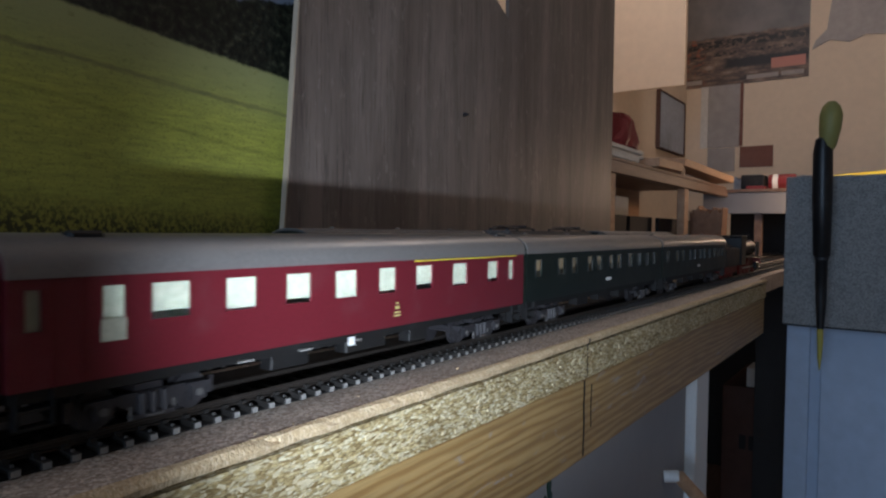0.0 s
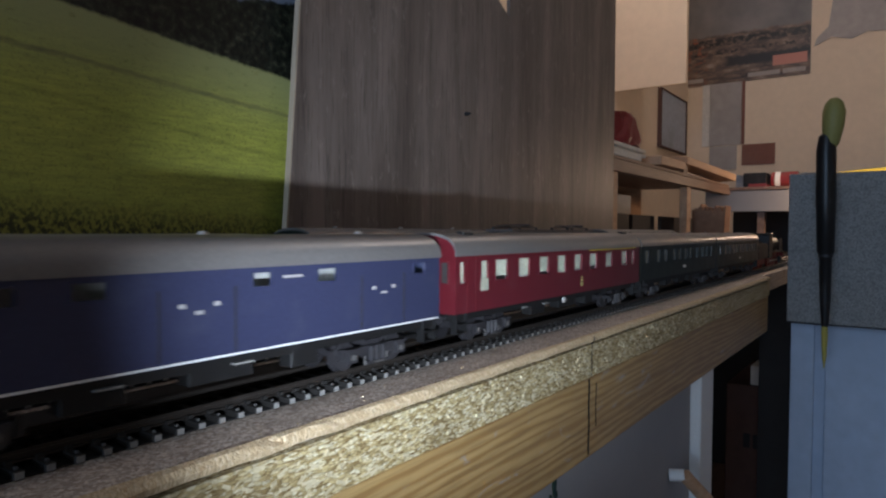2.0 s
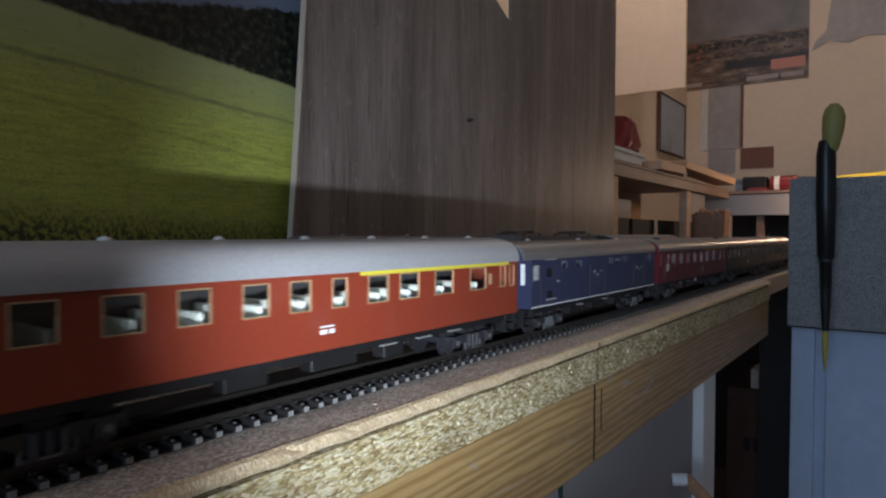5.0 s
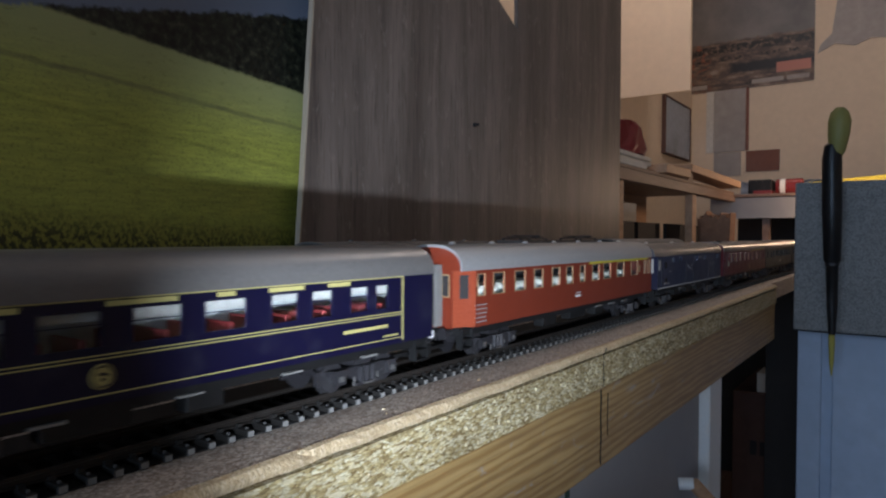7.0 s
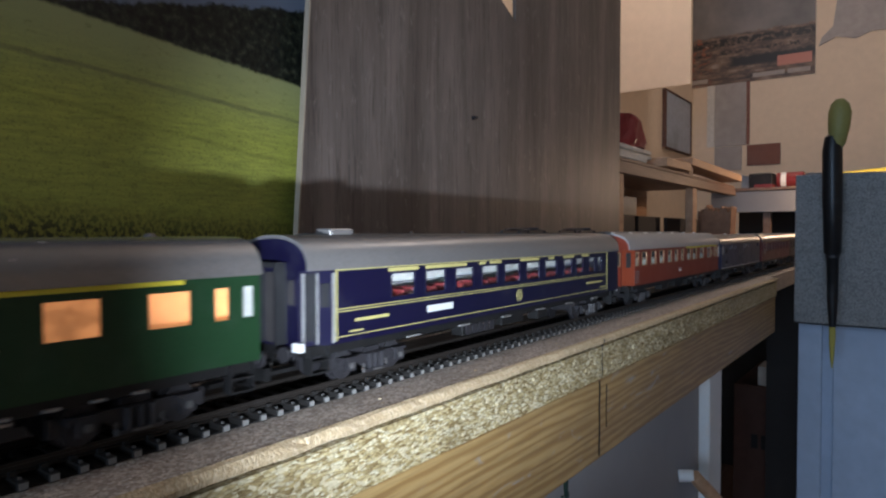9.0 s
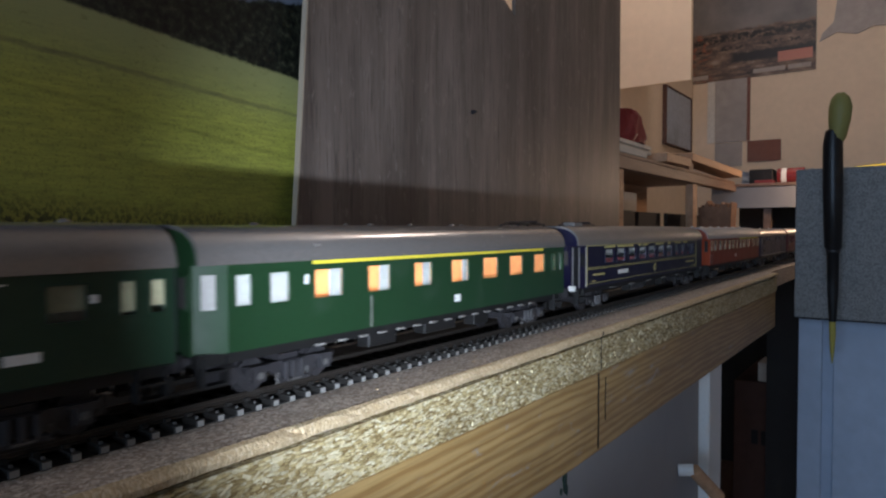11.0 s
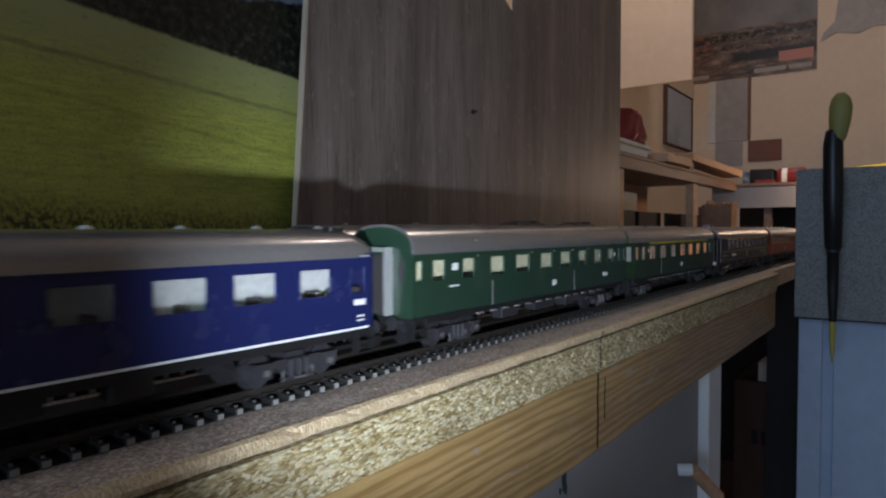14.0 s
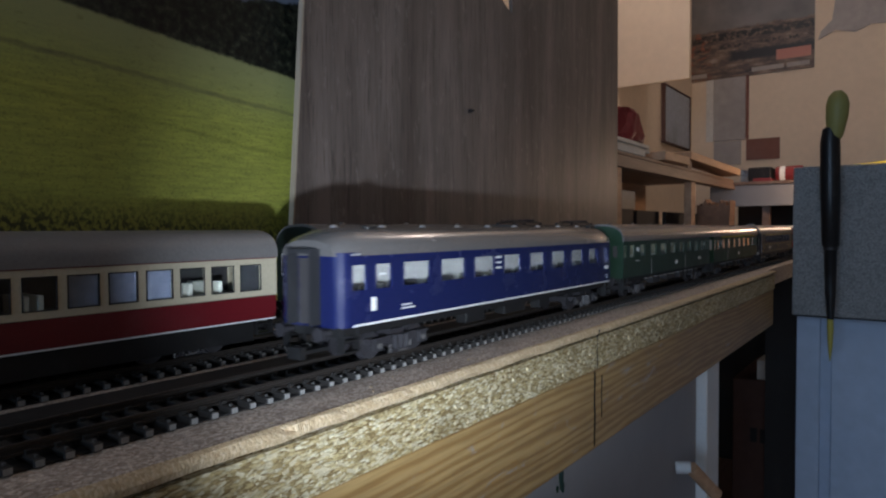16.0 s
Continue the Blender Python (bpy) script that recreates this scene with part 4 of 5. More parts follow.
    # sleeping car
    ob, L = coach("sleeping_car", "dark blue sleeping car with gold lining and a gilt crest", 0.039, 0.312, M["navy"], M["roof"],
                  [(41.5, 56.2), (62.8, 76.9), (83.9, 98.1), (105.1, 119.5), (125.3, 140.2), (147.3, 161.4), (167.9, 182.1), (190.8, 201.9), (207.4, 217.0), (225.4, 234.7), (238.4, 245.5)],
                  0.0331, 0.0424, vents=0, inside=M["interior"], seats=M["seat"], apex=0.0568, frame_mat=M["navy"], partition=0.004, seat_top=0.0022, blind=(0.56, 1.02, M["curtain"]), transom=True, vest=(11.0, 0.0045),
                  stripes=[(13, 254, 31.2, 31.5, M["gold"]), (13, 254, 30.3, 30.6, M["gold"]), (13, 254, 44.6, 45.0, M["gold"]), (13, 254, 21.6, 21.9, M["gold"]), (253.6, 254.2, 20.5, 45, M["gold"]), (12.6, 13.2, 20.5, 45, M["gold"])])
    marks(ob, L, [(40, 58, 43.0, 44.3), (63, 92, 43.0, 44.3), (103, 108, 43.0, 44.3), (112, 122, 43.0, 44.3), (141, 160, 43.0, 44.3), (172, 178, 43.0, 44.3), (190, 204, 43.0, 44.3), (215, 225, 43, 44.3), (22, 40, 26.3, 27.4), (222, 245, 26.3, 27.4), (19, 26, 22.8, 23.4), (243, 251, 22.8, 23.4)], M["gold"])
    marks(ob, L, [(64, 82, 25.3, 28.0)], M["white"], "destination_board")
    crest(ob, L, 140, 0.0262, 0.0031, M["gold"])
    angled_door(ob, L, 0.9, 11.0, 0.0196, 0.0461, M["navy"], -1, "dark blue folding door", 0.0045, [(0.14, 0.46, 0.0215, 0.0440, M["ink"]), (0.62, 0.90, 0.0325, 0.0405, M["ink"])])
    glint_steps(ob, L, 52, 236, 36, 8)
    for x in (96, 101, 106, 111, 116):
        bar(ob, "battery_cover", x / 1000 - L / 2, (x + 3.6) / 1000 - L / 2, 0.0118, 0.0160, M["bogie"], half=0.0136, proud=0.0006)
    for a, b in ((1.0, 2.2), (5.6, 6.6), (10.8, 12.0)):
        bar(ob, "door_post", a / 1000 - L / 2, b / 1000 - L / 2, 0.0202, 0.0440, M["alu"], -1, "pale door post", half={1.0: 0.0124, 5.6: 0.0144}.get(a, 0.0166))
    bm = bmesh.new()
    box(bm, -0.006, 0.006, -0.004, 0.004, 0.0560, 0.0590)
    part("roof_hatch", bevel(bm, 0.0006), M["roof"], ob, at=(-0.108, 0, 0))
    for x in (L / 2 + 0.0015, -L / 2 - 0.0015):
        part("gangway_plate", block(x - 0.0012, x + 0.0012, -0.0155, -0.0115, 0.0185, 0.0215, 0.0003), M["white"], ob, "white tail lamp box")
    # orange coach
    ob, L = coach("passenger_coach", "orange-brown coach with light grey roof and yellow line", 0.333, 0.586, M["orange"], M["roof_lt"],
                  [(12.9, 19.5), (26.5, 37.0), (46.7, 57.5), (66.7, 77.0), (87.5, 97.5), (105.5, 114.5), (124.0, 131.5), (142.0, 153.5), (160.0, 172.5), (183.0, 196.5), (209.5, 222.9), (235.8, 241.0), (244.5, 249.5)],
                  0.0332, 0.0434, vents=7, vent_mat=M["white"], inside=M["dark_in"], seats=M["cream"], seat_top=0.0038, frame_mat=M["frame"], apex=0.0565, partition=0.009, vest=(11.4, 0.0052), bellows=M["sleeper_end"],
                  stripes=[(138, 244, 43.55, 45.0, M["yellow"])])
    # door in a lighter copy of the coach orange, with lamp glare painted in
    angled_door(ob, L, 0.9, 11.4, 0.0196, 0.0461, M["orange_glare"], -1, "glossy orange vestibule door, lightened for the glare on it", 0.0052, [(0.30, 0.66, 0.0325, 0.0430, M["dark_in"])])
    for k in range(5):
        bar(ob, "door_rail", 0.0118 - L / 2, 0.0205 - L / 2, 0.0214 + 0.0019 * k, 0.0219 + 0.0019 * k, M["roof_lt"])
    glint_steps(ob, L, 150, 205, 22, 9)
    marks(ob, L, [(118.5, 121.5, 25, 26.4), (122.5, 125, 25, 26.4), (118.5, 125, 27.2, 27.7)], M["white"])
    marks(ob, L, [(225.5, 228, 35, 40)], M["frame"], "notice")
    # mail coach
    ob, L = coach("mail_coach", "slate blue mail coach with small high windows", 0.592, 0.804, M["mail"], M["roof"],
                  [(45.1, 52.9), (64.2, 72.9), (116.3, 123.7), (142.7, 151.8), (194.2, 201.9)],
                  0.0388, 0.0437, vents=3, vent_mat=M["white"], inside=M["curtain"], apex=0.0548, frame_mat=M["mail"], partition=-0.004, vest=(8.8, 0.0042),
                  stripes=[(9, 211, 19.7, 20.3, M["white"])], roof_label="grey ribbed roof")
    angled_door(ob, L, 0.9, 8.8, 0.0196, 0.0461, M["mail"], -1, "slate blue end door", 0.0042, [(0.26, 0.52, 0.0322, 0.0430, M["white"])])
    marks(ob, L, [(11.4, 16.6, 34.2, 42.0)], M["curtain"], "door_pane")
    marks(ob, L, [(9.6, 9.9, 20.5, 44), (19.4, 19.7, 20.5, 44)], M["bogie"], "door_edge")
    glint_steps(ob, L, 70, 150, 40, 7)
    marks(ob, L, [(24, 38, 44.5, 44.9), (26, 38, 22.6, 23.4), (92, 94, 34.8, 36), (103, 105, 34.8, 36), (97, 99.5, 32.8, 33.8), (40, 42, 32, 32.8), (170, 172, 34.5, 35.7), (181, 183, 34.5, 35.7), (175, 178, 32.8, 33.6), (128, 136, 41.2, 42)], M["curtain"])
    marks(ob, L, [(86, 86.5, 21, 40), (110, 110.5, 21, 40), (164, 164.5, 21, 40), (188, 188.5, 21, 40)], M["bogie"], "door_edge")
    marks(ob, L, [(27, 33, 24.0, 27.6), (26.3, 32.4, 35.2, 40.0)], M["ink"], "mail_slot")
    # maroon coach
    ob, L = coach("passenger_coach", "maroon coach with grey roof and bright windows", 0.816, 1.054, M["red"], M["roof"],
                  [(3.2, 7.3), (20.6, 27.0), (33.5, 45.4), (56.4, 68.0), (79.1, 90.2), (101.0, 112.6), (124.0, 134.6), (146.7, 158.4), (172.8, 185.0), (202.0, 212.5), (222.0, 227.7)],
                  0.0325, 0.0428, vents=0, inside=M["white"], frame_mat=M["red"], apex=0.0553, partition=0.0, blind=(0.02, 1.02, M["pale_blind"]),
                  stripes=[(146, 230, 44.2, 44.7, M["yellow"])])
    for k in (9.2, 16.2):
        bar(ob, "door_edge", k / 1000 - L / 2, (k + 0.5) / 1000 - L / 2, 0.0198, 0.0446, M["tee_red"])
    marks(ob, L, [(134, 136.2, 26.2, 27.4), (133.2, 137, 24.6, 25.2), (133.2, 137, 23.4, 24.0), (134.4, 135.8, 28.2, 28.8)], M["gold"])
    marks(ob, L, [(20.6, 27.0, 28.6, 34.2)], M["pale_blind"], "door_pane")
    glint_steps(ob, L, 62, 128, 24, 5)
    for x in (-0.098, 0.108):
        part("roof_hatch", block(x - 0.0045, x + 0.0045, -0.0095, -0.0050, 0.0535, 0.0560, 0.0007), M["black"], ob, "black roof vent")
    marks(ob, L, [(108, 111, 15.5, 18.5)], M["white"], "battery_label")
    # two old dark green coaches
    for a, b, lab in ((1.058, 1.288, "old dark green coach behind the maroon one"), (1.293, 1.523, "old dark green coach next to the engine")):
        ob, L = coach("passenger_coach", lab, a, b, M["dkgreen"], M["roof"],
                      [(9.9, 17.6), (37.9, 46.6), (56.5, 64.2), (80.2, 88.7), (94.8, 103.9), (116.4, 124.2), (131.2, 139.4), (153.7, 162.6), (173.1, 181.3), (191.1, 198.5), (208.9, 215.3)],
                      0.0320, 0.0419, vents=4, inside=M["tan"], frame_mat=M["dkgreen"], apex=0.0550, partition=0.002)
        marks(ob, L, [(112, 120, 25, 27)], M["white"])


train()


def steam_engine(x_rear):
    """Black tender engine on red wheels, pulling the train."""
    td = holder("tender", "black coal tender with red frame behind the engine", "tender", (x_rear + 0.042, 0, 0))
    bm = bmesh.new()
    box(bm, -0.036, 0.036, -0.0155, 0.0155, 0.0185, 0.0400)
    part("tank", bevel(bm, 0.0012, 2), M["black"], td)
    bm = bmesh.new()
    rng = random.Random(3)
    for i in range(70):
        s = rng.uniform(0.0016, 0.0030)
        bmesh.ops.create_icosphere(bm, subdivisions=1, radius=s, matrix=pose(rng.uniform(-0.028, 0.028), rng.uniform(-0.010, 0.010), 0.0402 + rng.uniform(0, 0.002), rng.uniform(0, 90), 0, 30))
    tagged(part("coal", bm, M["ink"], td), kind="stuff")
    part("frame", block(-0.034, 0.034, -0.0118, 0.0118, 0.0110, 0.0184), M["redframe"], td, "red frame")
    eng = holder("steam_locomotive", "black steam engine with red wheels and frame", "locomotive", (x_rear + 0.150, 0, 0))
    bm = bmesh.new()
    rod(bm, (-0.035, 0, 0.0375), (0.062, 0, 0.0375), 0.0108, 28)
    rod(bm, (0.062, 0, 0.0375), (0.0645, 0, 0.0375), 0.0095, 28, 0.008)
    part("boiler", bm, M["black"], eng, smooth=True)
    bm = bmesh.new()
    rod(bm, (0.052, 0, 0.046), (0.052, 0, 0.0565), 0.0042, 16, 0.0048)
    part("chimney", bm, M["black"], eng)
    for x in (0.008, 0.030):
        bm = bmesh.new()
        bmesh.ops.create_uvsphere(bm, u_segments=14, v_segments=8, radius=0.0062, matrix=pose(x, 0, 0.0475))
        part("dome", bm, M["black"], eng, smooth=True)
    part("cab", block(-0.062, -0.036, -0.0158, 0.0158, 0.0185, 0.0520, 0.0008), M["black"], eng)
    part("cab_roof", block(-0.066, -0.034, -0.0166, 0.0166, 0.0522, 0.0545, 0.0009), M["black"], eng)
    part("frame", block(-0.060, 0.066, -0.0060, 0.0060, 0.0105, 0.0268), M["redframe"], eng, "red frame")
    part("running_board", block(-0.060, 0.068, -0.0150, 0.0150, 0.0262, 0.0274), M["black"], eng)
    part("buffer_beam", block(0.0685, 0.0705, -0.0155, 0.0155, 0.0160, 0.0235), M["redframe"], eng, "red buffer beam")
    for s in (-1, 1):
        bm = bmesh.new()
        rod(bm, (0.0705, s * 0.0100, 0.0185), (0.0760, s * 0.0100, 0.0185), 0.0013, 10)
        rod(bm, (0.0760, s * 0.0100, 0.0185), (0.0770, s * 0.0100, 0.0185), 0.0026, 14)
        part("buffer", bm, M["black"], eng)
        part("smoke_deflector", block(0.040, 0.064, s * 0.0138 - 0.0004, s * 0.0138 + 0.0004, 0.0275, 0.0460), M["black"], eng)
        part("cylinder", block(0.042, 0.058, *sorted((s * 0.0105, s * 0.0155)), 0.0095, 0.0185, 0.0012), M["black"], eng)
        part("coupling_rod", block(-0.034, 0.032, *sorted((s * 0.0118, s * 0.0126)), 0.0128, 0.0145), M["steel"], eng)
    big = wheelset_mesh(0.0098, M["redframe"])
    small = wheelset_mesh(0.0052, M["redframe"])
    for x in (-0.032, -0.008, 0.016):
        part("driving_wheel", big, None, eng, at=(x, 0, RAIL_TOP + 0.0098))
    part("leading_wheel", small, None, eng, at=(0.052, 0, RAIL_TOP + 0.0052))
    for x in (-0.024, 0.0, 0.024):
        part("wheelset", small, None, td, at=(x, 0, RAIL_TOP + 0.0052))
    MOVING.append((td, x_rear + 0.042))
    MOVING.append((eng, x_rear + 0.150))


steam_engine(1.527)

# ---- standing stock on the tracks behind ----


def standing():
    wins = []
    x = 0.187 - 0.0079 - 0.0108
    L0 = -0.085
    while x > L0 + 0.012:
        wins.insert(0, ((x - L0) * 1000, (x - L0) * 1000 + 10.5))
        x -= 0.01335
    L = 0.187 - L0
    ob, _ = coach("express_coach", "cream and dark red express coach with grey roof, standing", L0, 0.187, M["tee_cream"], M["roof_dk"], wins, 0.0292, 0.0402,
                  sill=0.0268, apex=0.0545, eave=0.0440, moving=False, y=0.061, frame_mat=M["dark"], inside=M["dark_in"], partition=0.010, bogies=0.04)
    for k, (a, b) in enumerate(reversed([(a / 1000 - L / 2, b / 1000 - L / 2) for a, b in wins])):
        # blue-grey sheets behind these panes paint their pale reflection
        if k in (3, 4, 5, 8, 9):
            part("blind", block(a, b, -0.0150, -0.0146, 0.0288, 0.0406), M["pane_reflection"], ob, "blue-grey sheet painting the reflection in the pane")
        elif k == 0:
            part("blind", block(a, b, -0.0150, -0.0146, 0.0288, 0.0406), M["bogie"], ob, "dark grey blind")
        else:
            for x in (a + 0.0022, b - 0.0040):
                part("seat", block(x, x + 0.0018, -0.0120, 0.004, 0.0275, 0.0338, 0.0003), M["cream"], ob, "cream seat back")
        for u, v in ((a, 1), (b, -1)):
            for z, w in ((0.0292, 1), (0.0402, -1)):
                bm = bmesh.new()
                prism(bm, [(u, z), (u + v * 0.0014, z), (u + v * 0.0004, z + w * 0.0004), (u, z + w * 0.0014)], -0.01672, -0.0163)
                part("window_corner", bm, M["dark"], ob)
    for s in (-1, 1):
        part("skirt", block(-L / 2 + 0.012, L / 2 - 0.012, *sorted((s * 0.0150, s * 0.0158)), 0.0085, 0.0164), M["black"], ob, "black skirt below the body")
    for s in (-1, 1):
        bar(ob, "lower_side", -L / 2 + 0.0005, L / 2 - 0.0005, 0.0172, 0.0266, M["tee_red"], s, "dark red lower side", proud=0.0003, half=0.0163)
        bar(ob, "white_line", -L / 2 + 0.0005, L / 2 - 0.0005, 0.0166, 0.0171, M["white"], s, proud=0.0003, half=0.0163)
        bar(ob, "cant_rail", -L / 2 + 0.0005, L / 2 - 0.0005, 0.0424, 0.0440, M["tee_red"], s)
    coach("passenger_coach", "dark grey coach with shiny roof, standing behind", 0.215, 0.375, M["dkgreen"], M["roof_sv"], [(12 + 15 * k, 22 + 15 * k) for k in range(9)],
          moving=False, y=0.061, inside=M["dark_in"], apex=0.0572, vents=3)
    # electric engine with folded pantographs
    el = holder("electric_locomotive", "grey-green electric engine with folded pantographs, standing", "locomotive", (0.478, 0.061, 0))
    bm = bmesh.new()
    prism(bm, [(-0.088, 0.018), (0.088, 0.018), (0.090, 0.034), (0.082, 0.047), (-0.082, 0.047), (-0.090, 0.034)], -0.0165, 0.0165)
    part("body", bevel(bm, 0.0010, 2), M["dkgreen"], el)
    bm = bmesh.new()
    prism(bm, [(-0.080, 0.0472), (0.080, 0.0472), (0.072, 0.0572), (-0.072, 0.0572)], -0.0130, 0.0130)
    part("roof", bevel(bm, 0.0015, 2), M["roof_sv"], el, "silver-grey roof")
    for x in (-0.048, 0.048):
        bm = bmesh.new()
        for s in (-1, 1):
            rod(bm, (x - 0.020, s * 0.007, 0.0585), (x + 0.020, s * 0.004, 0.0598), 0.0006, 6)
            rod(bm, (x - 0.020, s * 0.004, 0.0600), (x + 0.020, s * 0.007, 0.0585), 0.0006, 6)
            rod(bm, (x - 0.020, s * 0.007, 0.0570), (x - 0.020, s * 0.007, 0.0588), 0.0012, 8)
            rod(bm, (x + 0.020, s * 0.007, 0.0570), (x + 0.020, s * 0.007, 0.0588), 0.0012, 8)
        rod(bm, (x, -0.012, 0.0602), (x, 0.012, 0.0602), 0.0008, 6)
        part("pantograph", bm, M["bogie"], el)
    bm = bmesh.new()
    for k in range(9):
        box(bm, -0.022 + 0.005 * k, -0.0195 + 0.005 * k, -0.0135, -0.0125, 0.0480, 0.0530)
    part("roof_grille", bm, M["roof_dk"], el)
    part("frame", block(-0.084, 0.084, -0.0125, 0.0125, 0.0115, 0.0179), M["black"], el)
    for x in (-0.05, 0.05):
        bg = part("bogie", BOGIE, None, el, at=(x, 0, 0))
        for w in (-0.0135, 0.0135):
            part("wheelset", WHEELSET, None, bg, at=(w, 0, RAIL_TOP + WHEEL_R))
    coach("passenger_coach", "dark coach with a row of windows, standing behind", 0.585, 0.80, M["dkgreen"], M["roof_dk"], [(10 + 16 * k, 21 + 16 * k) for k in range(12)],
          moving=False, y=0.061, inside=M["dark_in"], apex=0.0580, w0=0.033, w1=0.043)


standing()

# ---- backdrop and room things ----


def backdrop():
    bd = thing("backdrop_board", block(-0.75, 0.62, 0.2005, 0.206, 0.0, 0.42), M["oldwood"], "board carrying a printed field landscape behind the tracks", "backdrop board")
    part("photograph", block(-0.75, 0.62, 0.1992, 0.2003, 0.001, 0.42), M["field"], bd, "printed yellow-green rape field below dark wood")
    bm = bmesh.new()
    prism(bm, [(0.3130, 0.0), (0.945, 0.0), (0.945, 0.46), (0.631, 0.46), (0.631, 0.288), (0.540, 0.335), (0.530, 0.46), (0.3480, 0.46)], 0.1820, 0.1860)
    pl = thing("plywood_sheet", bm, M["ply"], "dark brown plywood sheet with a notch in its top", "plywood sheet")
    bm = bmesh.new()
    prism(bm, [(0.3116, 0.0), (0.3130, 0.0), (0.3480, 0.46), (0.3466, 0.46)], 0.1815, 0.1862)
    part("edge_strip", bm, M["ply_edge"], pl, "pale raw edge")
    bm = bmesh.new()
    rod(bm, (0.545, 0.1795, 0.1713), (0.545, 0.182, 0.1713), 0.0022, 12)
    rod(bm, (0.545, 0.1765, 0.1713), (0.545, 0.1796, 0.1713), 0.0012, 8)
    part("screw", bm, M["bogie"], pl, "dark screw")


backdrop()


def far_room():
    # shelf of old timber along the side wall
    sh = holder("shelf", "rough wooden shelf with posts along the side wall", "shelf", (0, 0, 0))
    part("rail", block(0.948, 1.90, 0.186, 0.206, 0.148, 0.1665, 0.001), M["oldwood"], sh)
    part("board", block(0.948, 1.74, 0.187, 0.52, 0.167, 0.1725, 0.001), M["oldwood"], sh)
    for x in (0.955, 1.375):
        part("post", block(x, x + 0.030, 0.190, 0.205, 0.0, 0.1475, 0.001), M["plank"], sh)
    part("back_panel", block(0.99, 1.72, 0.40, 0.41, 0.0, 0.166), M["plank"], sh, "warm brown back board")
    part("white_panel", block(0.992, 1.20, 0.245, 0.252, 0.088, 0.122, 0.001), M["paper"], sh, "white card")
    # near-black sheets between the posts paint the shade under the shelf
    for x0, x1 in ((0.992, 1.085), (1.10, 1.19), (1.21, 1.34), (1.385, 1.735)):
        part("shade_back", block(x0, x1, 0.245, 0.252, 0.0, 0.0875), M["dark"], sh, "dark sheet painting the shade under the shelf")
    # loose planks on it
    thing("wood_block", block(1.345, 1.375, 0.190, 0.215, 0.1727, 0.1895, 0.001), M["oldwood"], "small wooden block under a plank", "offcut")
    for x, y, z, ry, rz, l in ((1.15, 0.174, 0.1727, 0, -2, 0.135), (1.34, 0.182, 0.1905, 3.2, -6, 0.30)):
        ob = thing("plank", block(0.0, l, 0.0, 0.044, 0.0, 0.0155, 0.001), M["plank"], "pale loose plank lying on the shelf", "plank", group="planks on the shelf")
        ob.matrix_world = pose(x, y, z, 0, ry, rz)
    bm = bmesh.new()
    box(bm, 0.955, 1.085, 0.187, 0.255, 0.1727, 0.182)
    box(bm, 0.965, 1.130, 0.195, 0.265, 0.1822, 0.1885)
    box(bm, 0.950, 1.115, 0.190, 0.260, 0.1887, 0.195)
    thing("wood_offcut", bevel(bm, 0.001), M["paper"], "pale wood offcuts stacked on the shelf", "offcut")
    # red crumpled bag
    bm = bmesh.new()
    lathe(bm, [(0.0, 0.040, 0, 0), (0.012, 0.041, 0, 0), (0.030, 0.036, 0.0, 0), (0.046, 0.031, -0.003, 0), (0.056, 0.026, -0.006, 0), (0.060, 0.012, -0.008, 0)], 26)
    for v in bm.verts:
        v.co += Vector((noise.noise(v.co * 60), noise.noise(v.co * 60 + Vector((9, 0, 0))), 0.6 * noise.noise(v.co * 50))) * 0.006
        v.co.x *= 1.25
    for v in bm.verts:
        v.co.z = max(v.co.z, 0.0)
    thing("foil_bag", bm, M["red_pl"], "crumpled dark red foil bag on the shelf", "bag", (1.070, 0.228, 0.1954))
    # cross shelf at the far end with a white front
    cs = holder("cross_shelf", "white-fronted shelf across the end of the layout", "shelf")
    part("fascia", block(1.750, 1.765, -0.20, 0.245, 0.106, 0.158, 0.001), M["panel"], cs, "white front board")
    part("board", block(1.742, 2.10, -0.20, 0.245, 0.1585, 0.166, 0.001), M["oldwood"], cs)
    for y in (-0.19, 0.118, 0.232):
        part("post", block(1.768, 1.79, y - 0.008, y + 0.008, 0.0, 0.158), M["oldwood"], cs)
    # near-black sheet added for the shade under the cross shelf
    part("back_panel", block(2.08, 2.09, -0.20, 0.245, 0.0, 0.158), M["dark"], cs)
    thing("black_box", block(1.80, 1.86, 0.112, 0.166, 0.1665, 0.205, 0.002), M["ink"], "small black box on the cross shelf", "box")
    thing("red_box", block(1.78, 1.84, 0.108, 0.150, 0.1665, 0.176, 0.001), M["red_pl"], "flat red packet on the cross shelf", "packet")
    can = holder("drink_can", "red and white drink can lying on the shelf", "can", (1.83, 0.075, 0.1665 + 0.0205))
    bm = bmesh.new()
    rod(bm, (0, -0.03, 0), (0, 0.03, 0), 0.0200, 24)
    part("body", bevel(bm, 0.0015), M["red_pl"], can)
    bm = bmesh.new()
    rod(bm, (0, 0.008, 0), (0, 0.020, 0), 0.0203, 24)
    part("band", bm, M["white"], can)
    ob = thing("folded_cloth", block(0, 0.05, -0.30, 0, 0.0, 0.032, 0.006), M["yellow"], "yellow cloth lying on the cross shelf", "cloth")
    ob.matrix_world = pose(1.87, 0.045, 0.1668, -4, 0, 0)
    # crumpled clear plastic sheet behind the things on the cross shelf
    bm = bmesh.new()
    grid = []
    for i in range(37):
        y = -0.19 + 0.42 * i / 36
        h = 0.050 + 0.016 * noise.noise((y * 14, 3, 0)) + 0.006 * noise.noise((y * 60, 3, 0))
        row = []
        for k in range(7):
            z = h * k / 6
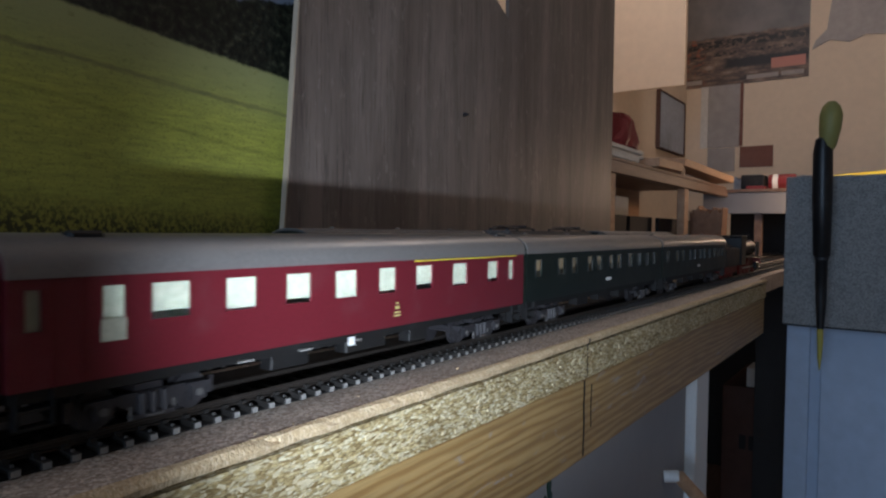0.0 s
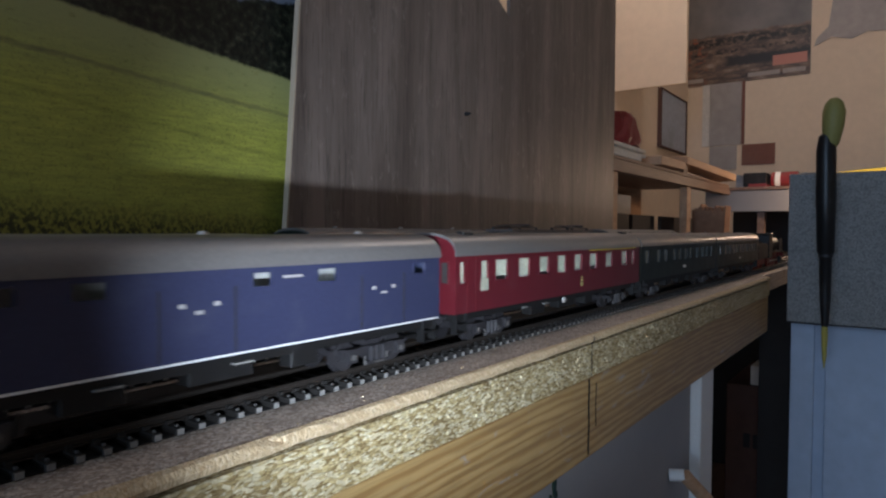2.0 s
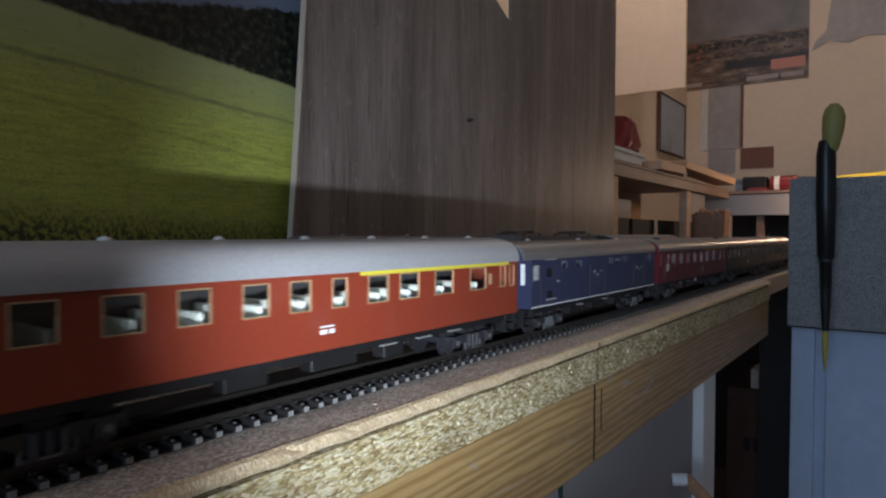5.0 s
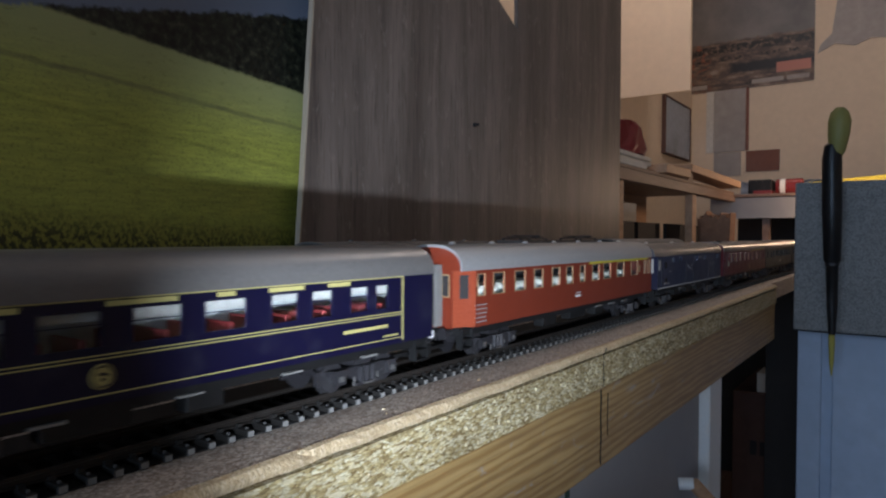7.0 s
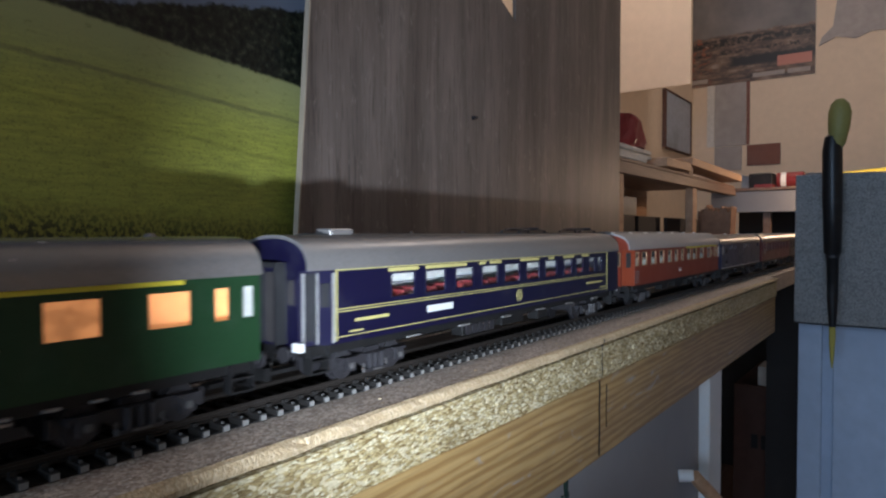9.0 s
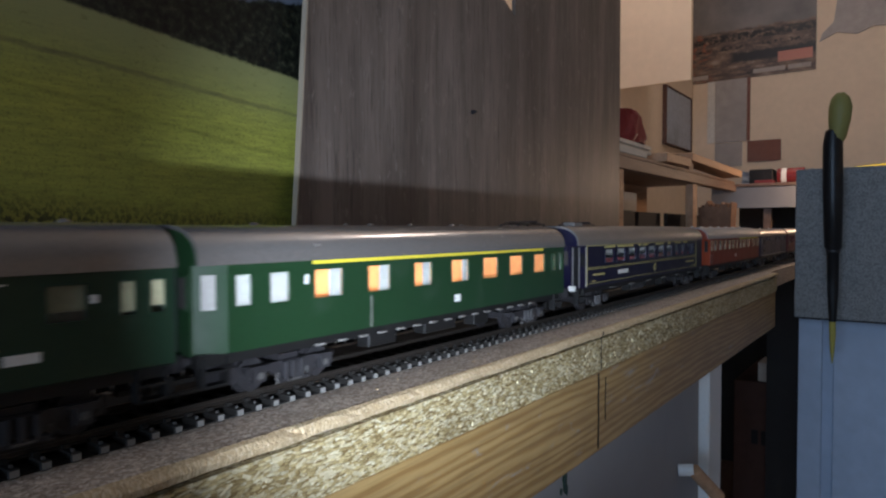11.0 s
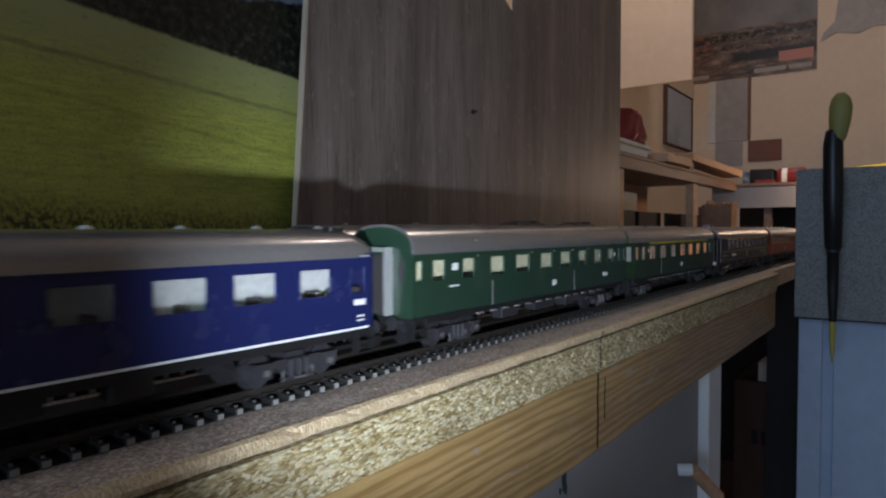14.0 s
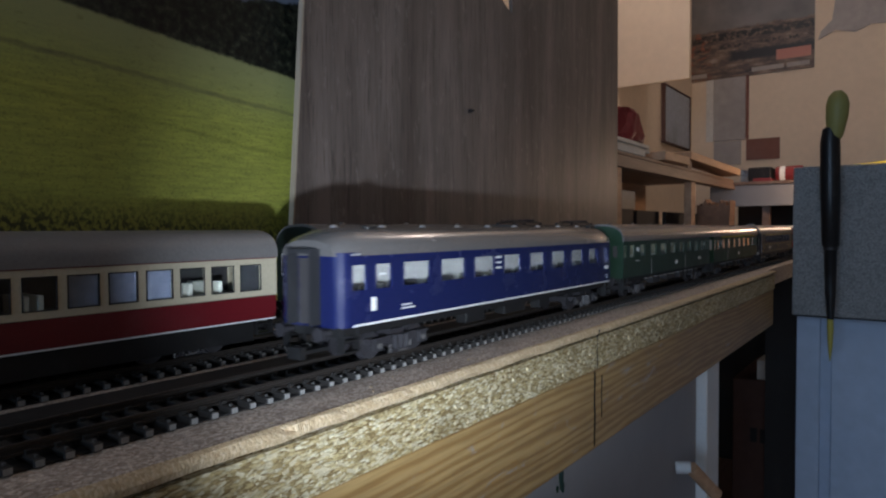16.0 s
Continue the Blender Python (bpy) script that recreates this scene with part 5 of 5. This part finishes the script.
            row.append(bm.verts.new((2.03 + 0.018 * noise.noise((y * 22, z * 40, 1)) + 0.007 * noise.noise((y * 90, z * 90, 2)) + 0.25 * z, y, 0.1668 + z)))
        grid.append(row)
    for p, q in zip(grid, grid[1:]):
        for k in range(6):
            bm.faces.new((p[k], p[k + 1], q[k + 1], q[k]))
    bmesh.ops.solidify(bm, geom=bm.faces[:], thickness=0.0008)
    thing("plastic_sheet", bm, M["paper_blue"], "crumpled pale plastic sheet at the back of the cross shelf", "plastic sheet")
    # cut-open brown carton on the layout
    bm = bmesh.new()
    pts = []
    n = 34
    for i in range(n + 1):
        u = i / n
        pts.append((-0.034 + 0.068 * u, 0.102 + 0.014 * noise.noise((u * 6, 2, 0)) + 0.008 * noise.noise((u * 23, 5, 0)) + (0.007 if i % 5 < 2 else 0)))
    outline = [(-0.029, 0.0)] + pts + [(0.029, 0.0)]
    a = [bm.verts.new((0, y, z)) for y, z in outline]
    b = [bm.verts.new((0.05, y, z)) for y, z in outline]
    for i in range(len(a) - 1):
        bm.faces.new((a[i], a[i + 1], b[i + 1], b[i]))
    bm.faces.new(a), bm.faces.new(b[::-1])
    bmesh.ops.recalc_face_normals(bm, faces=bm.faces[:])
    thing("torn_carton", bm, M["kraft"], "torn brown carton standing on the layout", "carton", (1.46, 0.168, 0.0))
    # poster and papers on the far wall
    ps = poster()
    for name, lab, m, y0, y1, z0, z1 in (
            ("paper_sheet", "grey sheet of paper pinned to the wall", "paper_grey", 0.357, 0.472, 0.396, 0.668),
            ("paper_sheet", "white strip of paper taped to the wall", "paper", 0.474, 0.502, 0.396, 0.668),
            ("paper_sheet", "small pale sheet taped to the wall", "paper_grey", 0.372, 0.472, 0.300, 0.393),
            ("paper_sheet", "brown card taped to the wall", "card", 0.236, 0.353, 0.314, 0.394),
            ("paper_sheet", "thin brown strip beside the grey sheet", "card", 0.345, 0.3555, 0.397, 0.640)):
        thing(name, block(2.7445, 2.7495, y0, y1, z0, z1), M[m], lab, "paper", group="papers on the wall")
    bm = bmesh.new()
    outline = [(0.115, 0.735), (0.06, 0.762), (0.0, 0.745), (-0.05, 0.765), (-0.16, 0.75), (-0.16, 0.96), (0.05, 0.96), (0.07, 0.80), (0.105, 0.765)]
    prism(bm, outline, 0.0, 0.004)
    for v in bm.verts:
        v.co = Vector((2.7490 - v.co.y, v.co.x, v.co.z))
    thing("foil_sheet", bm, M["paper_grey"], "torn grey-blue sheet hanging on the wall", "paper")
    # framed picture on the side wall
    fr = holder("picture_frame", "framed blue-grey picture on the side wall", "picture", (2.52, 0.548, 0.465))
    bm = bmesh.new()
    for a, b, c, d in ((-0.165, 0.165, -0.105, -0.100), (-0.165, 0.165, 0.100, 0.105), (-0.165, -0.157, -0.100, 0.100), (0.157, 0.165, -0.100, 0.100)):
        box(bm, a, b, -0.003, 0.011, c, d)
    part("frame", bm, M["carton"], fr)
    part("picture", block(-0.1565, 0.1565, 0.0, 0.008, -0.0995, 0.0995), M["paper_blue"], fr)


def poster():
    bm = block(2.7440, 2.7494, 0.125, 0.594, 0.640, 1.09)
    ps = thing("poster", bm, M["poster"], "landscape poster of a dark railway yard", "poster")
    for y0, y1, z0, z1, m in ((0.135, 0.250, 0.684, 0.722, "poster_pink"), (0.14, 0.215, 0.652, 0.668, "poster_bar"), (0.225, 0.335, 0.652, 0.668, "poster_bar"), (0.50, 0.575, 0.652, 0.668, "poster_bar")):
        part("caption_panel", block(2.7425, 2.7438, y0, y1, z0, z1), M[m], ps)
    return ps


def poster_mat():
    n = Nodes("yard_poster", 0.5)
    tc, sep = n.add("ShaderNodeTexCoord"), n.add("ShaderNodeSeparateXYZ")
    n.link(tc.outputs["Object"], sep.inputs[0])
    z = sep.outputs[2]
    y = sep.outputs[1]
    v = n.noise(1.0, 5, n.place((1, 16, 60)), 0.7)
    w = n.noise(1.0, 4, n.place((1, 55, 60)), 0.7)
    yard = n.ramp(v, [(0.32, (0.030, 0.026, 0.026)), (0.46, (0.10, 0.072, 0.060)), (0.58, (0.21, 0.14, 0.10)), (0.72, (0.36, 0.30, 0.26))])
    # rows of dark wagons, a dark hall and a rust-red corner
    for z0, half, near in ((0.802, 0.020, 0.50), (0.762, 0.010, 0.56)):
        band = n.math("SUBTRACT", 1.0, n.step(n.math("ABSOLUTE", n.math("SUBTRACT", z, z0)), half * 0.5, half))
        yard = n.mix(n.math("MULTIPLY", band, n.step(w, near - 0.08, near + 0.02)), yard, (0.016, 0.016, 0.018))
    hall = n.math("SUBTRACT", 1.0, n.step(n.math("ABSOLUTE", n.math("SUBTRACT", n.math("ADD", z, n.math("MULTIPLY", w, 0.03)), 0.737)), 0.012, 0.026))
    yard = n.mix(n.math("MULTIPLY", hall, n.math("SUBTRACT", 1.0, n.step(y, 0.40, 0.43))), yard, (0.020, 0.020, 0.024))
    rust = n.math("MULTIPLY", n.step(y, 0.47, 0.53), n.step(n.noise(1.0, 3, n.place((1, 40, 50))), 0.50, 0.62))
    yard = n.mix(n.math("MULTIPLY", rust, 0.8), yard, (0.34, 0.10, 0.045))
    skyc = n.ramp(n.noise(9, 4), [(0.3, (0.13, 0.12, 0.12)), (0.7, (0.22, 0.20, 0.19))])
    edge = n.math("ADD", z, n.math("MULTIPLY", n.noise(30, 3), 0.03))
    n.base(n.mix(n.step(edge, 0.838, 0.85), yard, skyc))
    return n.m


M["poster"] = poster_mat()
M["poster_pink"] = paint("faded_pink_print", (0.55, 0.25, 0.2), 0.6)
M["poster_bar"] = paint("pale_print", (0.42, 0.37, 0.33), 0.6, 0, 300, 0.5)
M["paper_blue"] = paint("blue_grey_print", (0.44, 0.49, 0.58), 0.3, 0, 55, 0.7, 0.0002, 0.5)
M["kraft"] = paint("brown_kraft_card", (0.30, 0.165, 0.10), 0.8, 0, 70, 0.35, 0.0004, 0.5)
M["card"] = paint("red_brown_card", (0.22, 0.095, 0.07), 0.7, 0, 60, 0.2)
M["paper_grey"] = paint("grey_print_paper", (0.40, 0.36, 0.335), 0.6, 0, 40, 0.4)
far_room()


def near_right():
    # grey chipboard block standing on a pale blue door
    thing("chipboard_block", block(0.90, 0.93, -0.62, -0.0575, -0.0535, 0.127, 0.0012), M["grey_block"], "grey chipboard panel beside the layout", "panel")
    dr = holder("cupboard", "pale blue painted cupboard below the chipboard panel", "cupboard")
    part("door", block(0.945, 0.965, -0.62, -0.0575, -0.90, -0.0545), M["door"], dr)
    part("stile", block(0.938, 0.9445, -0.0845, -0.0580, -0.89, -0.0550, 0.001), M["door"], dr)
    part("stile", block(0.938, 0.9445, -0.300, -0.0965, -0.89, -0.0550, 0.001), M["door"], dr)
    part("top_rail", block(0.90, 0.944, -0.62, -0.0577, -0.0548, -0.0538), M["dark"], dr)
    # brush hanging in front of it
    br = holder("paint_brush", "paint brush with olive grip and black handle hanging tip down", "brush", (0.868, -0.1005, 0.0), "")
    bm = bmesh.new()
    lathe(bm, [(0.150, 0.0040, 0.001, -0.002), (0.158, 0.0082, 0.0, -0.003), (0.178, 0.0112, 0, -0.0045), (0.193, 0.0118, 0, -0.0052), (0.203, 0.0092, 0, -0.0052), (0.2085, 0.0042, 0, -0.0052)], 18)
    part("grip", bm, M["brush_green"], br, "olive green soft grip", True)
    bm = bmesh.new()
    lathe(bm, [(-0.052, 0.0036, 0, -0.0008), (-0.02, 0.0056, 0, -0.0005), (0.030, 0.0066, 0, 0), (0.0335, 0.0090, 0, 0), (0.10, 0.0104, 0, 0.001), (0.150, 0.0102, 0, 0.0018), (0.166, 0.0085, 0, 0.0012), (0.170, 0.0040, 0, 0.001)], 18)
    part("handle", bm, M["brush_black"], br, "black handle", True)
    bm = bmesh.new()
    lathe(bm, [(0.0275, 0.0068, 0, 0), (0.0278, 0.0072, 0, 0), (0.0335, 0.0072, 0, 0), (0.0338, 0.0068, 0, 0)], 18)
    part("ring", bm, M["bogie"], br)
    bm = bmesh.new()
    lathe(bm, [(-0.100, 0.0006, 0, -0.0008), (-0.085, 0.0024, 0, -0.0008), (-0.065, 0.0034, 0, -0.0008), (-0.050, 0.0033, 0, -0.0005), (-0.040, 0.0030, 0, -0.0005)], 14)
    part("bristles", bm, M["bristle"], br, "yellowish bristles", True)
    bm = bmesh.new()
    rod(bm, (0.0, 0, 0.120), (0.0335, 0, 0.120), 0.0014, 8)
    part("hanging_nail", bm, M["steel"], br)
    # cabinet under the layout with a peg
    cb = thing("cabinet", block(0.03, 0.5885, -0.026, 0.15, -0.90, -0.0681, 0.002), M["panel"], "grey-white cabinet under the layout table", "cabinet")
    part("edge_post", block(0.589, 0.6320, -0.0345, 0.10, -0.90, -0.0683, 0.001), M["white"], cb, "white edge post")
    bm = bmesh.new()
    for x, z, w, h in ((0.3185, -0.0800, 0.0022, 0.0060), (0.3205, -0.0850, 0.0014, 0.0030), (0.3140, -0.0840, 0.0010, 0.0018)):
        prism(bm, [(x + w * math.cos(a) * (1 + 0.3 * math.sin(3 * a)), z + h * math.sin(a)) for a in (2 * math.pi * k / 11 for k in range(11))], -0.0266, -0.0257)
    part("paint_smear", bm, M["green"], cb, "green paint smear")
    pg = holder("wooden_peg", "wooden peg handle with a white cap on the cabinet", "handle", (0.527, -0.0262, -0.1370))
    bm = bmesh.new()
    rod(bm, (0, 0, 0), (0.003, -0.0109, 0.0013), 0.0048, 16)
    part("cap", bm, M["white"], pg)
    bm = bmesh.new()
    rod(bm, (0.003, -0.0109, 0.0013), (0.021, -0.0258, -0.023), 0.0053, 16)
    part("peg", bm, M["plank"], pg)
    # dark clutter in the gap
    thing("carton", block(1.42, 1.70, -0.02, 0.118, -0.60, -0.253, 0.002), M["carton"], "brown cardboard carton in the dark gap", "carton")
    for k in range(5):
        part("print_bar", block(1.4180, 1.4196, 0.072 - 0.018 * k, 0.084 - 0.018 * k, -0.378, -0.350), M["dark"], bpy.data.objects["carton"], "dark print")
    thing("paper_pad", block(1.43, 1.50, 0.030, 0.075, -0.2525, -0.214, 0.001), M["paper"], "small stack of white paper on the carton", "paper")
    thing("red_tin", block(1.43, 1.48, -0.006, 0.026, -0.2525, -0.238, 0.001), M["red_pl"], "small red tin on the carton", "tin")
    thing("lower_shelf", block(1.36, 1.95, -0.25, 0.52, -0.625, -0.6005, 0.002), M["oldwood"], "dark wooden shelf under the rear table", "shelf")
    part("leg", block(1.90, 1.94, 0.2, 0.24, -0.90, -0.6255), M["oldwood"], bpy.data.objects["lower_shelf"])
    part("leg", block(1.40, 1.44, 0.2, 0.24, -0.90, -0.6255), M["oldwood"], bpy.data.objects["lower_shelf"])


near_right()
for i, y in enumerate(TRACKS):
    track(y, ("model railway track nearest the table edge", "second model railway track with standing coaches", "third empty model railway track")[i])

# ---- movement of the train ----
TRAVEL = [(0.0, -0.7499), (0.5, -0.7091), (1.0, -0.6654), (1.5, -0.6212), (2.0, -0.5774), (2.5, -0.5315), (3.0, -0.4876), (3.5, -0.4420), (4.0, -0.3948), (6.5, -0.1522), (7.0, -0.1023), (7.5, -0.0516), (8.0, 0.0000), (8.5, 0.0533), (9.0, 0.1058), (11.5, 0.3693), (12.0, 0.4221), (12.5, 0.4779), (13.0, 0.5357), (13.5, 0.5947), (14.0, 0.6514), (14.5, 0.7086), (15.0, 0.7669), (15.5, 0.8277), (16.0, 0.8854)]


def travel(t):
    """Distance run by the train at t seconds, smooth between the rows."""
    ts, xs = [r[0] for r in TRAVEL], [r[1] for r in TRAVEL]
    return float(np.interp(t, ts, xs))


def motions():
    for ob, mid in MOVING:
        y = ob.location.y
        walk(ob, [(t, pose(mid + s, y, 0)) for t, s in TRAVEL])
    start = TRAVEL[0][1]
    times = [k / 15 for k in range(241)]
    for w in SPINNING:
        p = w.location.copy()
        walk(w, [(t, pose(p.x, p.y, p.z) @ Matrix.Rotation((travel(t) - start) / WHEEL_R, 4, "Y")) for t in times])


motions()
